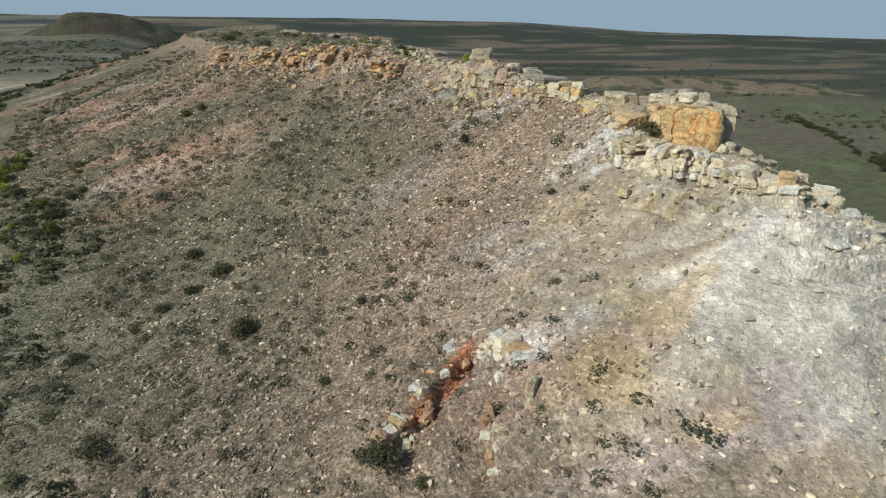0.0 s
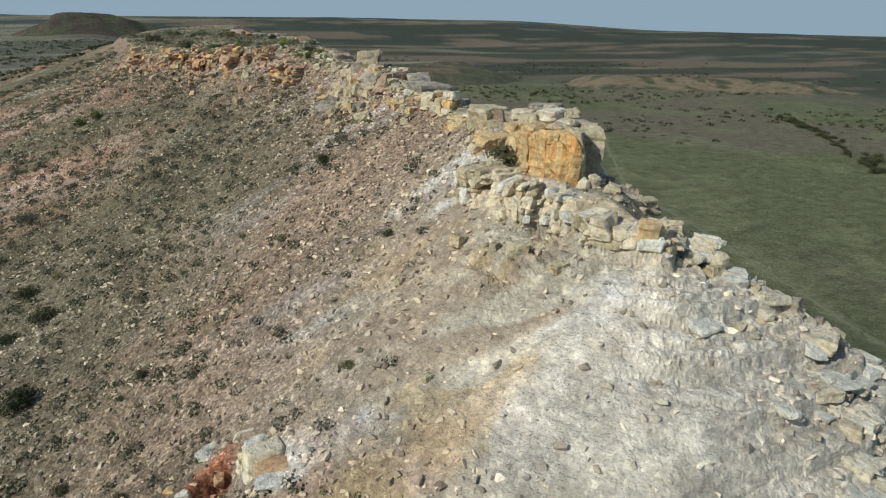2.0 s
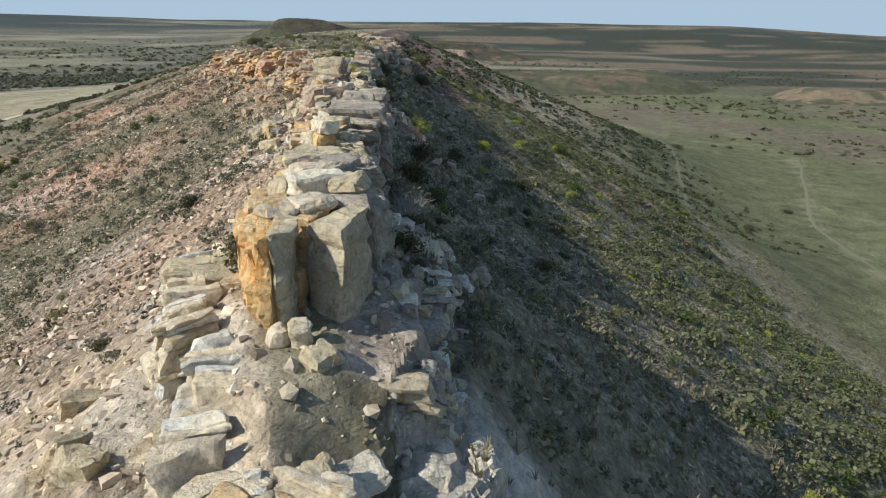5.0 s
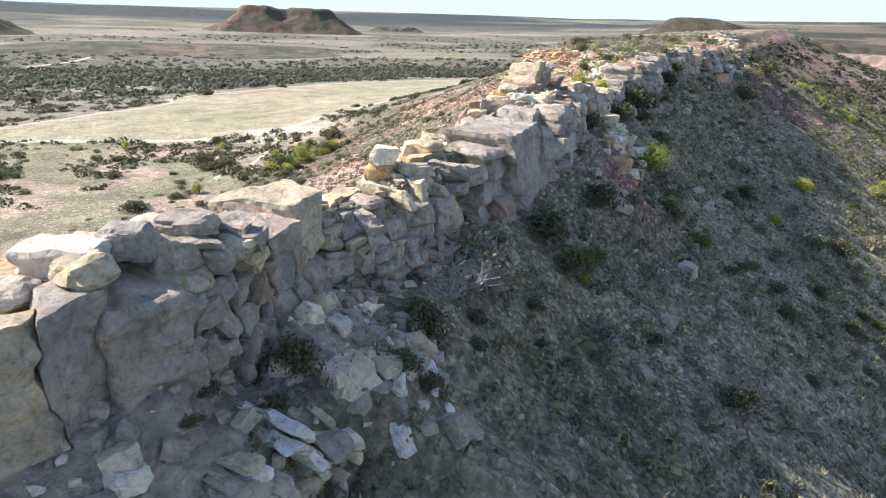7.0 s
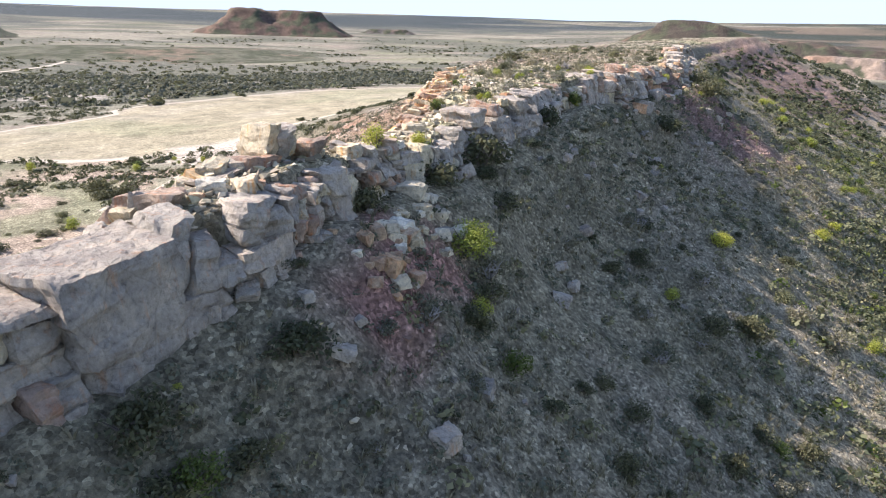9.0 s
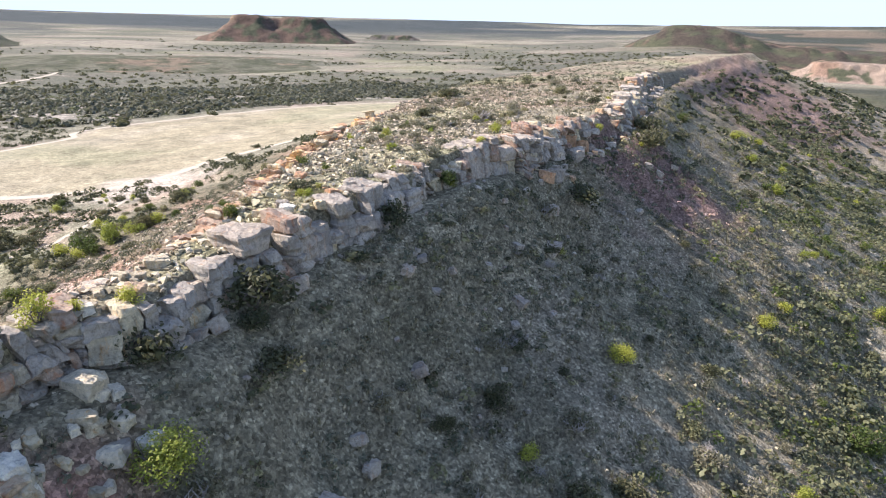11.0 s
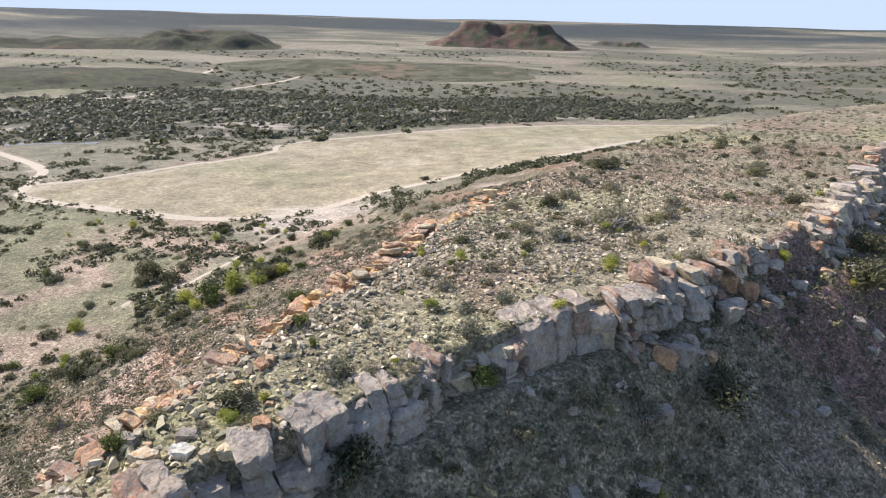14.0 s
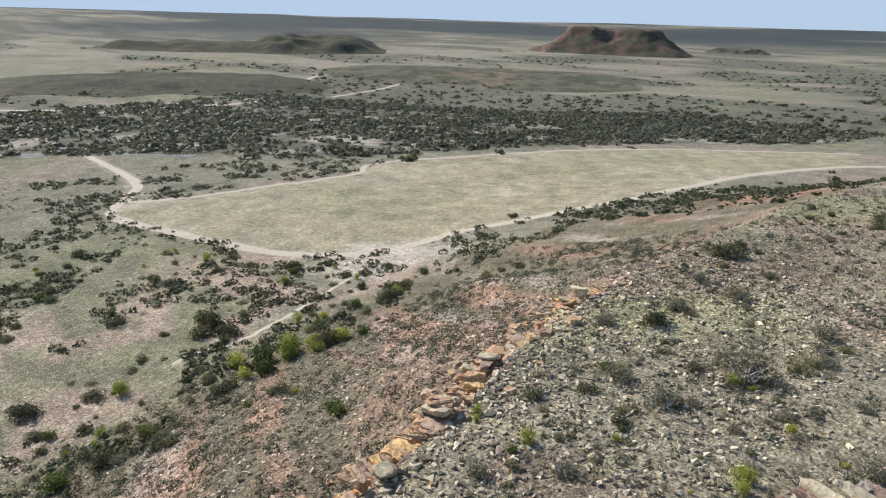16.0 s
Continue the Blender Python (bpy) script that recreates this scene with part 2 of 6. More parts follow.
def soil_material():
    """Earth with gravel and small stones in it; the tint comes from the lie of the land."""
    mat, n, l, sh = material("stony_soil")
    dull(sh, 0.97, 0.08)
    c = coords(n)
    tint = n.new("ShaderNodeAttribute")
    tint.attribute_name = "tint"
    calm = n.new("ShaderNodeAttribute")
    calm.attribute_name = "calm"
    busy = n.new("ShaderNodeMath")
    busy.operation, busy.inputs[0].default_value = "SUBTRACT", 0.95
    l.new(calm.outputs["Fac"], busy.inputs[1])
    busy = busy.outputs[0]
    big = tex(n, l, "noise", 0.16, c, 7, 0.62)
    mid = tex(n, l, "noise", 0.9, c, 6, 0.65)
    fine = tex(n, l, "noise", 4.5, c, 8, 0.75)
    grit = tex(n, l, "voronoi", 6.5, c)
    peb = tex(n, l, "voronoi", 15.0, c)
    bed = n.new("ShaderNodeMapping")
    bed.inputs["Scale"].default_value = (0.35, 0.35, 3.2)
    l.new(c, bed.inputs["Vector"])
    layer = tex(n, l, "noise", 1.6, bed.outputs[0], 5, 0.6)
    col = mix(n, l, "MULTIPLY", 1.0, tint.outputs["Color"], ramp(n, l, big.outputs[0], [(0.3, (0.68, 0.70, 0.70)), (0.7, (1.32, 1.30, 1.30))]))
    col = mix(n, l, "MULTIPLY", 1.0, col, ramp(n, l, mid.outputs[0], [(0.3, (0.7, 0.68, 0.66)), (0.7, grey(1.3))]))
    col = mix(n, l, "MULTIPLY", busy, col, ramp(n, l, fine.outputs[0], [(0.3, (0.44, 0.42, 0.40)), (0.5, grey(1.0)), (0.7, (1.6, 1.56, 1.52))]))
    col = mix(n, l, "MULTIPLY", busy, col, ramp(n, l, grit.outputs["Color"], [(0.1, grey(0.5)), (0.55, grey(0.95)), (0.8, grey(1.3)), (0.95, grey(1.9))]))
    cob = tex(n, l, "voronoi", 2.3, c)
    col = mix(n, l, "MULTIPLY", 0.3, col, ramp(n, l, cob.outputs["Color"], [(0.15, grey(0.62)), (0.5, grey(0.95)), (0.75, grey(1.1)), (0.9, grey(1.65))]))
    col = mix(n, l, "MULTIPLY", 0.3, col, ramp(n, l, cob.outputs["Distance"], [(0.25, grey(1.1)), (0.6, grey(0.55))]))
    l.new(col, sh.inputs["Base Color"])
    b0 = bump(n, l, sh, mid.outputs[0], 0.5, 0.26)
    b1 = bump(n, l, sh, fine.outputs[0], 0.8, 0.16, b0)
    b2 = bump(n, l, sh, layer.outputs[0], 0.7, 0.2, b1)
    b3 = bump(n, l, sh, grit.outputs["Distance"], 0.5, -0.07, b2)
    b4 = bump(n, l, sh, cob.outputs["Distance"], 0.4, -0.1, b3)
    bump(n, l, sh, peb.outputs["Distance"], 0.4, -0.03, b4)
    return mat


def rubble_material():
    mat, n, l, sh = material("loose_stone")
    dull(sh, 0.9, 0.15)
    c = coords(n)
    tint = n.new("ShaderNodeAttribute")
    tint.attribute_name = "tint"
    geo = n.new("ShaderNodeNewGeometry")
    grain = tex(n, l, "noise", 6.0, c, 6, 0.7)
    col = mix(n, l, "MULTIPLY", 1.0, tint.outputs["Color"], ramp(n, l, geo.outputs["Random Per Island"], [(0, (0.45, 0.42, 0.4)), (0.55, grey(1.0)), (1, (1.6, 1.55, 1.46))]))
    col = mix(n, l, "MULTIPLY", 0.8, col, ramp(n, l, grain.outputs[0], [(0.3, grey(0.65)), (0.7, grey(1.3))]))
    l.new(col, sh.inputs["Base Color"])
    bump(n, l, sh, grain.outputs[0], 0.5, 0.05)
    return mat


def rock_material(name, tones, stain, amount):
    """Jointed sandstone: tones by block, weather stains, thin bedding and cracks."""
    mat, n, l, sh = material(name)
    dull(sh, 0.9, 0.18)
    c = coords(n)
    info = n.new("ShaderNodeObjectInfo")
    shift = n.new("ShaderNodeVectorMath")
    shift.operation = "MULTIPLY_ADD"
    l.new(info.outputs["Random"], shift.inputs[1])
    shift.inputs[0].default_value = (31.0, 47.0, 59.0)
    geo = n.new("ShaderNodeNewGeometry")
    l.new(geo.outputs["Position"], shift.inputs[2])
    p = shift.outputs[0]
    blot = tex(n, l, "noise", 0.7, p, 5, 0.6)
    fine = tex(n, l, "noise", 5.0, p, 8, 0.72)
    streak = n.new("ShaderNodeMapping")
    streak.inputs["Scale"].default_value = (2.2, 2.2, 0.45)
    l.new(p, streak.inputs["Vector"])
    run = tex(n, l, "noise", 1.3, streak.outputs[0], 6, 0.65)
    bed = n.new("ShaderNodeMapping")
    bed.inputs["Scale"].default_value = (0.25, 0.25, 5.0)
    l.new(p, bed.inputs["Vector"])
    layer = tex(n, l, "noise", 1.5, bed.outputs[0], 4, 0.5)
    crack = n.new("ShaderNodeTexVoronoi")
    crack.feature = "DISTANCE_TO_EDGE"
    crack.inputs["Scale"].default_value = 0.6
    l.new(p, crack.inputs["Vector"])
    col = ramp(n, l, info.outputs["Random"], [(i / (len(tones) - 1), t) for i, t in enumerate(tones)])
    col = mix(n, l, "MIX", ramp(n, l, run.outputs[0], [(amount, grey(0)), (amount + 0.16, grey(0.85))]), col, stain)
    col = mix(n, l, "MULTIPLY", 1.0, col, ramp(n, l, blot.outputs[0], [(0.3, (0.72, 0.72, 0.74)), (0.5, grey(1.02)), (0.7, (1.35, 1.32, 1.25))]))
    col = mix(n, l, "MULTIPLY", 0.85, col, ramp(n, l, fine.outputs[0], [(0.3, grey(0.42)), (0.44, grey(1.0)), (0.75, grey(1.45))]))
    lichen = tex(n, l, "noise", 2.6, p, 9, 0.78)
    col = mix(n, l, "MULTIPLY", 0.9, col, ramp(n, l, lichen.outputs[0], [(0.32, (0.5, 0.48, 0.47)), (0.43, grey(0.98)), (0.56, grey(1.08)), (0.68, (1.45, 1.44, 1.4))]))
    col = mix(n, l, "MULTIPLY", 0.3, col, ramp(n, l, crack.outputs["Distance"], [(0.0, grey(0.4)), (0.02, grey(1.0))]))
    l.new(col, sh.inputs["Base Color"])
    b0 = bump(n, l, sh, run.outputs[0], 0.6, 0.22)
    b1 = bump(n, l, sh, fine.outputs[0], 0.95, 0.18, b0)
    b2 = bump(n, l, sh, layer.outputs[0], 0.3, 0.12, b1)
    bump(n, l, sh, crack.outputs["Distance"], 0.35, 0.15, b2)
    return mat


def leaf_material(name, dark, light):
    mat, n, l, sh = material(name)
    dull(sh, 0.6, 0.25)
    geo = n.new("ShaderNodeNewGeometry")
    info = n.new("ShaderNodeObjectInfo")
    col = ramp(n, l, geo.outputs["Random Per Island"], [(0.0, dark), (1.0, light)])
    col = mix(n, l, "MULTIPLY", 1.0, col, ramp(n, l, info.outputs["Random"], [(0.0, (0.75, 0.8, 0.8)), (1.0, (1.25, 1.15, 1.1))]))
    l.new(col, sh.inputs["Base Color"])
    thin = n.new("ShaderNodeBsdfTranslucent")
    l.new(col, thin.inputs["Color"])
    both = n.new("ShaderNodeMixShader")
    both.inputs[0].default_value = 0.35
    l.new(sh.outputs[0], both.inputs[1])
    l.new(thin.outputs[0], both.inputs[2])
    l.new(both.outputs[0], n["Material Output"].inputs["Surface"])
    return mat


def plain_material(name, a, b, scale=3.0, rough=0.9):
    mat, n, l, sh = material(name)
    dull(sh, rough, 0.15)
    t = tex(n, l, "noise", scale, coords(n), 6, 0.65)
    l.new(ramp(n, l, t.outputs[0], [(0.3, a), (0.7, b)]), sh.inputs["Base Color"])
    bump(n, l, sh, t.outputs[0], 0.4, 0.05)
    return mat


M_SOIL, M_RUBBLE = soil_material(), rubble_material()
M_OCHRE = rock_material("ochre_sandstone", [(0.62, 0.48, 0.28), (0.63, 0.45, 0.25), (0.58, 0.48, 0.33), (0.62, 0.54, 0.39)], (0.58, 0.30, 0.10), 0.5)
M_GREY = rock_material("grey_sandstone", [(0.37, 0.33, 0.27), (0.43, 0.375, 0.30), (0.345, 0.305, 0.25), (0.44, 0.365, 0.28)], (0.42, 0.25, 0.15), 0.56)
M_RED = rock_material("red_sandstone", [(0.50, 0.30, 0.17), (0.54, 0.38, 0.23), (0.44, 0.28, 0.18), (0.54, 0.42, 0.28)], (0.42, 0.17, 0.08), 0.52)
M_COLUMN = rock_material("orange_sandstone", [(0.66, 0.46, 0.22), (0.68, 0.51, 0.28), (0.64, 0.43, 0.19)], (0.60, 0.26, 0.07), 0.48)
M_TAN = rock_material("tan_sandstone", [(0.50, 0.43, 0.30), (0.54, 0.46, 0.31), (0.48, 0.41, 0.29)], (0.54, 0.31, 0.12), 0.55)
M_PALE = rock_material("pale_limestone", [(0.68, 0.61, 0.47), (0.62, 0.53, 0.37), (0.72, 0.67, 0.55), (0.58, 0.49, 0.34)], (0.52, 0.36, 0.18), 0.6)
M_BUFF = rock_material("buff_sandstone", [(0.70, 0.60, 0.44), (0.74, 0.64, 0.47), (0.67, 0.56, 0.40), (0.74, 0.67, 0.53)], (0.56, 0.37, 0.16), 0.56)
M_RUST = rock_material("rusty_sandstone", [(0.36, 0.27, 0.20), (0.40, 0.31, 0.23), (0.34, 0.24, 0.18)], (0.40, 0.19, 0.10), 0.5)
M_CHALK = rock_material("chalky_rock", [(0.70, 0.66, 0.57), (0.75, 0.71, 0.62), (0.64, 0.60, 0.50)], (0.52, 0.42, 0.28), 0.6)
M_BARK = plain_material("bark", (0.10, 0.08, 0.06), (0.20, 0.17, 0.14), 8.0)
M_TWIG = plain_material("dry_twig", (0.28, 0.25, 0.22), (0.44, 0.40, 0.36), 8.0)
M_GREEN = leaf_material("green_leaf", (0.06, 0.09, 0.02), (0.17, 0.21, 0.05))
M_YELLOW = leaf_material("yellow_green_leaf", (0.25, 0.285, 0.045), (0.50, 0.52, 0.11))
M_DARK = leaf_material("dark_leaf", (0.06, 0.066, 0.034), (0.155, 0.158, 0.08))
M_OLIVE = leaf_material("olive_leaf", (0.13, 0.135, 0.065), (0.32, 0.31, 0.165))
M_GREYLEAF = leaf_material("grey_leaf", (0.12, 0.122, 0.076), (0.28, 0.27, 0.18))
M_WOODS = leaf_material("woodland_leaf", (0.082, 0.088, 0.056), (0.20, 0.195, 0.13))
M_SCRUB = leaf_material("scrub_leaf", (0.075, 0.08, 0.045), (0.18, 0.178, 0.105))
M_STRAW = leaf_material("dry_grass", (0.17, 0.155, 0.095), (0.36, 0.33, 0.22))


# ---- ground ----
def graded(lo, a, b, hi, step, grow):
    """Grid lines: even between a and b, wider and wider outside."""
    mid = list(np.arange(a, b + step / 2, step))
    out, s, v = [], step, b
    while v < hi:
        s *= grow
        v += s
        out.append(v)
    left, s, v = [], step, a
    while v > lo:
        s *= grow
        v -= s
        left.append(v)
    return np.array(left[::-1] + mid + out)


def denser(lines, a, b, step):
    """The same grid lines with closer ones between a and b."""
    return np.concatenate([lines[lines < a - step / 2], np.arange(a, b, step), lines[lines >= b]])


def fast_mesh(name, co, faces, mat, smooth=False, tint=None):
    """A mesh from arrays of corners and faces that all have as many sides."""
    me = bpy.data.meshes.new(name)
    k = faces.shape[1]
    me.vertices.add(len(co))
    me.vertices.foreach_set("co", np.ascontiguousarray(co, np.float32).ravel())
    me.loops.add(faces.size)
    me.loops.foreach_set("vertex_index", np.ascontiguousarray(faces, np.int32).ravel())
    me.polygons.add(len(faces))
    me.polygons.foreach_set("loop_start", np.arange(0, faces.size, k, dtype=np.int32))
    me.polygons.foreach_set("use_smooth", np.full(len(faces), smooth))
    me.update(calc_edges=True)
    me.materials.append(mat)
    if tint is not None:
        a = me.attributes.new("tint", "FLOAT_COLOR", "POINT")
        a.data.foreach_set("color", np.concatenate([tint, np.ones((len(tint), 1))], 1).astype(np.float32).ravel())
    return me


TRACK_SOUTH = [(-60, 372), (-78, 330), (-86, 300), (-90, 268), (-89, 221), (-88, 190), (-91, 171), (-95, 155), (-98, 138), (-105, 125), (-118, 116), (-138, 107), (-155, 100), (-166, 98), (-175, 102), (-184, 107), (-205, 112), (-260, 108)]
TRACK_NORTH = [(-176, 102), (-171, 118), (-171, 141), (-171, 172), (-182, 188), (-170, 236), (-152, 293), (-131, 330), (-94, 368)]
TRACK_FAR = [(-470, 20), (-443, 89), (-419, 144), (-410, 224), (-440, 250), (-480, 282), (-560, 340), (-700, 445)]
TRACK_FAR_B = [(-430, 300), (-520, 420), (-640, 540)]
TRACK_PAN = [(-98, 138), (-90, 126), (-82, 112), (-76, 100), (-74, 88)]
TRACK_EAST = [(190, 420), (206, 345), (236, 301), (205, 250), (190, 228), (160, 186), (150, 160), (142, 134), (134, 110), (125, 85), (110, 50)]
TRACK_EAST_B = [(175, 335), (140, 250), (112, 190), (96, 160)]
FIELD = TRACK_SOUTH[1:15] + TRACK_NORTH[1:]


def ridge_frame(x, y):
    """Distances from the rim on the west and from the cliff on the east; along, around the nose."""
    yc = np.clip(y, Y0, Y1)
    e = np.where(y < Y0, Y0 - y, np.where(y > Y1, y - Y1, 0.0))
    dl, dr = at_y(yc, LX) - x, x - at_y(yc, RX)
    return dl, dr, e, np.hypot(np.maximum(dl, 0), e)


def blend(col, c, w):
    return col + (np.array(c) - col) * np.clip(w, 0, 1)[..., None]


def soil_tint(x, y):
    """Colour of the bare earth."""
    dl, dr, e, d = ridge_frame(x, y)
    west, east = smooth(-0.5, 0.8, dl), smooth(-1.6, -1.0, dr)
    n1, n2, n3 = fbm(x, y, 9, 3, 51), fbm(x, y, 26, 3, 55), fbm(x, y, 3.4, 3, 59)
    along = y + 0.35 * x
    s1 = fbm(along, d / 5.5, 3.2, 3, 61)
    s2 = fbm(along + 40, d / 7, 5.0, 3, 65)
    col = np.zeros((*np.shape(x), 3)) + np.array((0.31, 0.28, 0.19))
    # plateau top
    col = blend(col, (0.34, 0.325, 0.19), smooth(-0.1, 0.5, n2) * (1 - west) * (1 - east))
    col = blend(col, (0.29, 0.22, 0.16), smooth(0.1, 0.6, n1) * (1 - west) * (1 - east) * 0.7)
    # west flank: brown scree, red bands, chalky and lilac streaks, greener to the north
    flank = np.maximum(west, smooth(0, 1, e) * (dr < 2))
    col = blend(col, (0.345, 0.26, 0.185), flank)
    col = blend(col, (0.72, 0.64, 0.50), flank * smooth(26, 8, np.hypot(x + 8, y - 2)) * 0.9)
    col = blend(col, (0.36, 0.21, 0.15), flank * smooth(0.2, 0.7, s2) * smooth(3, 9, d) * 0.42)
    col = blend(col, (0.42, 0.34, 0.30), flank * smooth(0.2, 0.7, s1) * smooth(24, 6, d) * 0.7)
    col = blend(col, (0.165, 0.155, 0.10), flank * smooth(30, 68, y + 0.8 * d + 9 * n2) * smooth(0, 14, d) * 0.85)
    col = blend(col, (0.46, 0.27, 0.19), flank * smooth(0.05, 0.5, s2 + 0.5 * n1) * smooth(16, 26, d) * smooth(50, 36, d) * smooth(60, 80, y) * 0.4)
    col = blend(col, (0.50, 0.31, 0.22), flank * smooth(-0.3, 0.4, s2 + 0.4 * n1) * smooth(5, 12, d) * smooth(40, 24, d) * smooth(62, 84, y) * smooth(150, 110, y) * 0.45)
    col = blend(col, (0.62, 0.53, 0.44), flank * smooth(0.25, 0.6, s1) * smooth(8, 16, d) * smooth(48, 30, d) * smooth(62, 84, y) * 0.4)
    col = blend(col, (0.24, 0.21, 0.15), flank * smooth(14, 34, d) * smooth(70, 40, y) * 0.5)
    white = smooth(0.28, 0.75, s1 + 0.55 * n1 + 0.5 * smooth(20, 4, np.hypot(x + 5, y - 5)) - 0.25) * smooth(22, 3, d) * smooth(62, 12, y)
    col = blend(col, (0.72, 0.69, 0.62), flank * white * 0.8)
    chalk = flank * smooth(26, 12, np.hypot(x + 8, y - 1))
    col = blend(col, (0.47, 0.37, 0.26), chalk * smooth(0.05, 0.5, fbm(along, d / 3, 3.6, 3, 58) + 0.3 * n3) * 0.75)
    col = blend(col, (0.55, 0.46, 0.45), chalk * smooth(0.3, 0.7, fbm(along + 20, d / 4, 4.5, 3, 68)) * 0.6)
    col = blend(col, (0.62, 0.47, 0.27), chalk * smooth(0.35, 0.7, fbm(x, y, 3.0, 3, 72)) * 0.6)
    # red cut on the lower nose
    cut = path_dist(x, y, [(-34.6, 7.7), (-31.2, 9.0), (-27.8, 10.6)]) + 0.7 * n3
    cut2 = path_dist(x, y, [(-28.0, 6.6), (-30.0, 4.4), (-31.8, 2.0)]) + 0.5 * n3
    col = blend(col, (0.50, 0.21, 0.11), smooth(0.75, 0.2, cut) * 0.9 * smooth(-0.5, 0.2, fbm(x, y, 1.6, 2, 57)))
    col = blend(col, (0.48, 0.24, 0.13), smooth(0.6, 0.15, cut2) * 0.8 * smooth(-0.4, 0.2, n3))
    col = blend(col, (0.52, 0.40, 0.20), smooth(2.6, 0.6, np.hypot(x + 24.6, (y - 2.2) * 0.8) + 0.9 * n3) * 0.6)
    col = blend(col, (0.76, 0.73, 0.66), smooth(1.1, 0.35, path_dist(x, y, [(-27.3, 10.2), (-26.1, 8.4), (-25.8, 6.2)]) * 1.5 + 1.1 * n3 + 0.2) * 0.7)
    for wx, wy, wr in ((-22.6, 6.6, 1.0), (-20.8, 5.6, 1.1), (-18.6, 4.6, 1.0), (-12.6, 3.6, 2.4), (-10.6, 1.6, 2.6), (-14.0, 16.5, 1.4), (-13.4, 20.0, 1.6), (-17.0, 83.0, 1.2)):
        col = blend(col, (0.76, 0.73, 0.66), smooth(wr, wr * 0.2, np.hypot((x - wx) * 0.8 + (y - wy) * 0.3, (y - wy) * 1.2) + 1.1 * wr * n3 + 0.25 * wr) * 0.85)
    # east flank: grey earth under the cliff, olive with painted sunlight further down, some red
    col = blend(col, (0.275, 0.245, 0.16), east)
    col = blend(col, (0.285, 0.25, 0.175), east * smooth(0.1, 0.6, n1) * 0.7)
    # lower slope lightened as if sunlit, starting past the cliff's shadow
    col = blend(col, (0.39, 0.34, 0.23), east * smooth(15, 34, dr + 5 * n1) * 0.9)
    col = blend(col, (0.42, 0.22, 0.18), east * smooth(3.6, 0.8, np.hypot((x + 1.4) * 1.1, (y - 47) * 0.55) + 1.3 * n3) * 0.8)
    col = blend(col, (0.27, 0.17, 0.14), east * smooth(11, 4, np.hypot((x - 10) * 0.8, (y - 114) * 0.75) + 3 * n3) * 0.85)
    col = blend(col, (0.30, 0.20, 0.16), east * smooth(26, 10, np.hypot((x - 27) * 0.8, (y - 226) * 0.5) + 6 * n1) * 0.8)
    col = blend(col, (0.40, 0.24, 0.17), east * smooth(0.45, 0.7, fbm(x / 3, y / 14, 4, 3, 71)) * smooth(14, 26, dr) * 0.6)
    col = blend(col, (0.72, 0.66, 0.54), smooth(15, 9, np.hypot(x + 7, y + 1) + 2.5 * n3) * smooth(13, 8, y) * smooth(1.5, 3.0, e + 3 * (dr > 0)) * 0.85)
    col = blend(col, (0.44, 0.38, 0.31), inside(x, y, LEDGE) * 0.8)
    # plain in the west
    out = smooth(38, 58, d) * (x < 20) + smooth(200, 330, np.hypot(x, y - 100)) * (x >= 20)
    out = np.clip(out + smooth(70, 105, dr), 0, 1)
    plain = np.zeros((*np.shape(x), 3)) + np.array((0.25, 0.24, 0.17))
    plain = blend(plain, (0.31, 0.265, 0.20), smooth(0.0, 0.6, n2))
    plain = blend(plain, (0.25, 0.25, 0.15), smooth(0.1, 0.6, fbm(x, y, 60, 3, 75)) * 0.8)
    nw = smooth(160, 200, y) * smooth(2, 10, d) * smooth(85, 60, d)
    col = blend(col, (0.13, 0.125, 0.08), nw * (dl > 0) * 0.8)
    near_scrub = smooth(40, 60, d) * smooth(110, 80, d) * (y < 140)
    plain = blend(plain, (0.44, 0.35, 0.26), near_scrub * smooth(-0.3, 0.4, n1) * 0.85)
    f = inside(x, y, FIELD)
    plain = blend(plain, (0.375, 0.335, 0.22), f * 1.0)
    plain = blend(plain, (0.43, 0.385, 0.27), f * smooth(0.0, 0.7, fbm(x * 2.2, y * 0.7, 22, 3, 79)) * 0.8)
    plain = blend(plain, (0.31, 0.31, 0.185), f * smooth(0.2, 0.8, n2) * 0.5)
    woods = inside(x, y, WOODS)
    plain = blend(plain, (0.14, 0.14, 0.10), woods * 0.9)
    plain = blend(plain, (0.45, 0.41, 0.33), woods * smooth(0.15, 0.5, fbm(x, y, 13, 3, 83)) * 0.8)
    # far country: pale pasture, brown ploughland, dark bush, painted haze at the horizon
    r = np.hypot(x, y - 80)
    pat = fbm(x + 0.4 * y, y * 1.6, 190, 3, 87)
    plain = blend(plain, (0.31, 0.285, 0.21), smooth(330, 600, r) * smooth(-0.3, 0.5, pat) * 0.9)
    plain = blend(plain, (0.09, 0.10, 0.075), smooth(280, 420, r) * smooth(-0.2, 0.15, fbm(x * 0.8, y * 1.5, 120, 4, 91)) * 0.62)
    # furthest wooded land, with the blue-grey of distance haze mixed into its colour
    plain = blend(plain, (0.06, 0.075, 0.075), smooth(1500, 2600, r) * smooth(-0.5, 0.05, fbm(x, y, 700, 3, 95)) * 0.92)
    # wide bushland in the north-east, its colour darkened further for cloud shadow
    ne = smooth(-350, 150, x) * smooth(350, 900, r)
    plain = blend(plain, (0.062, 0.07, 0.05), ne * smooth(-0.8, -0.1, fbm(x * 0.6, y * 1.5, 260, 4, 93)) * 0.92)
    plain = blend(plain, (0.26, 0.20, 0.14), ne * smooth(0.3, 0.5, fbm(x * 0.5, y * 1.7, 170, 3, 97)) * 0.6)
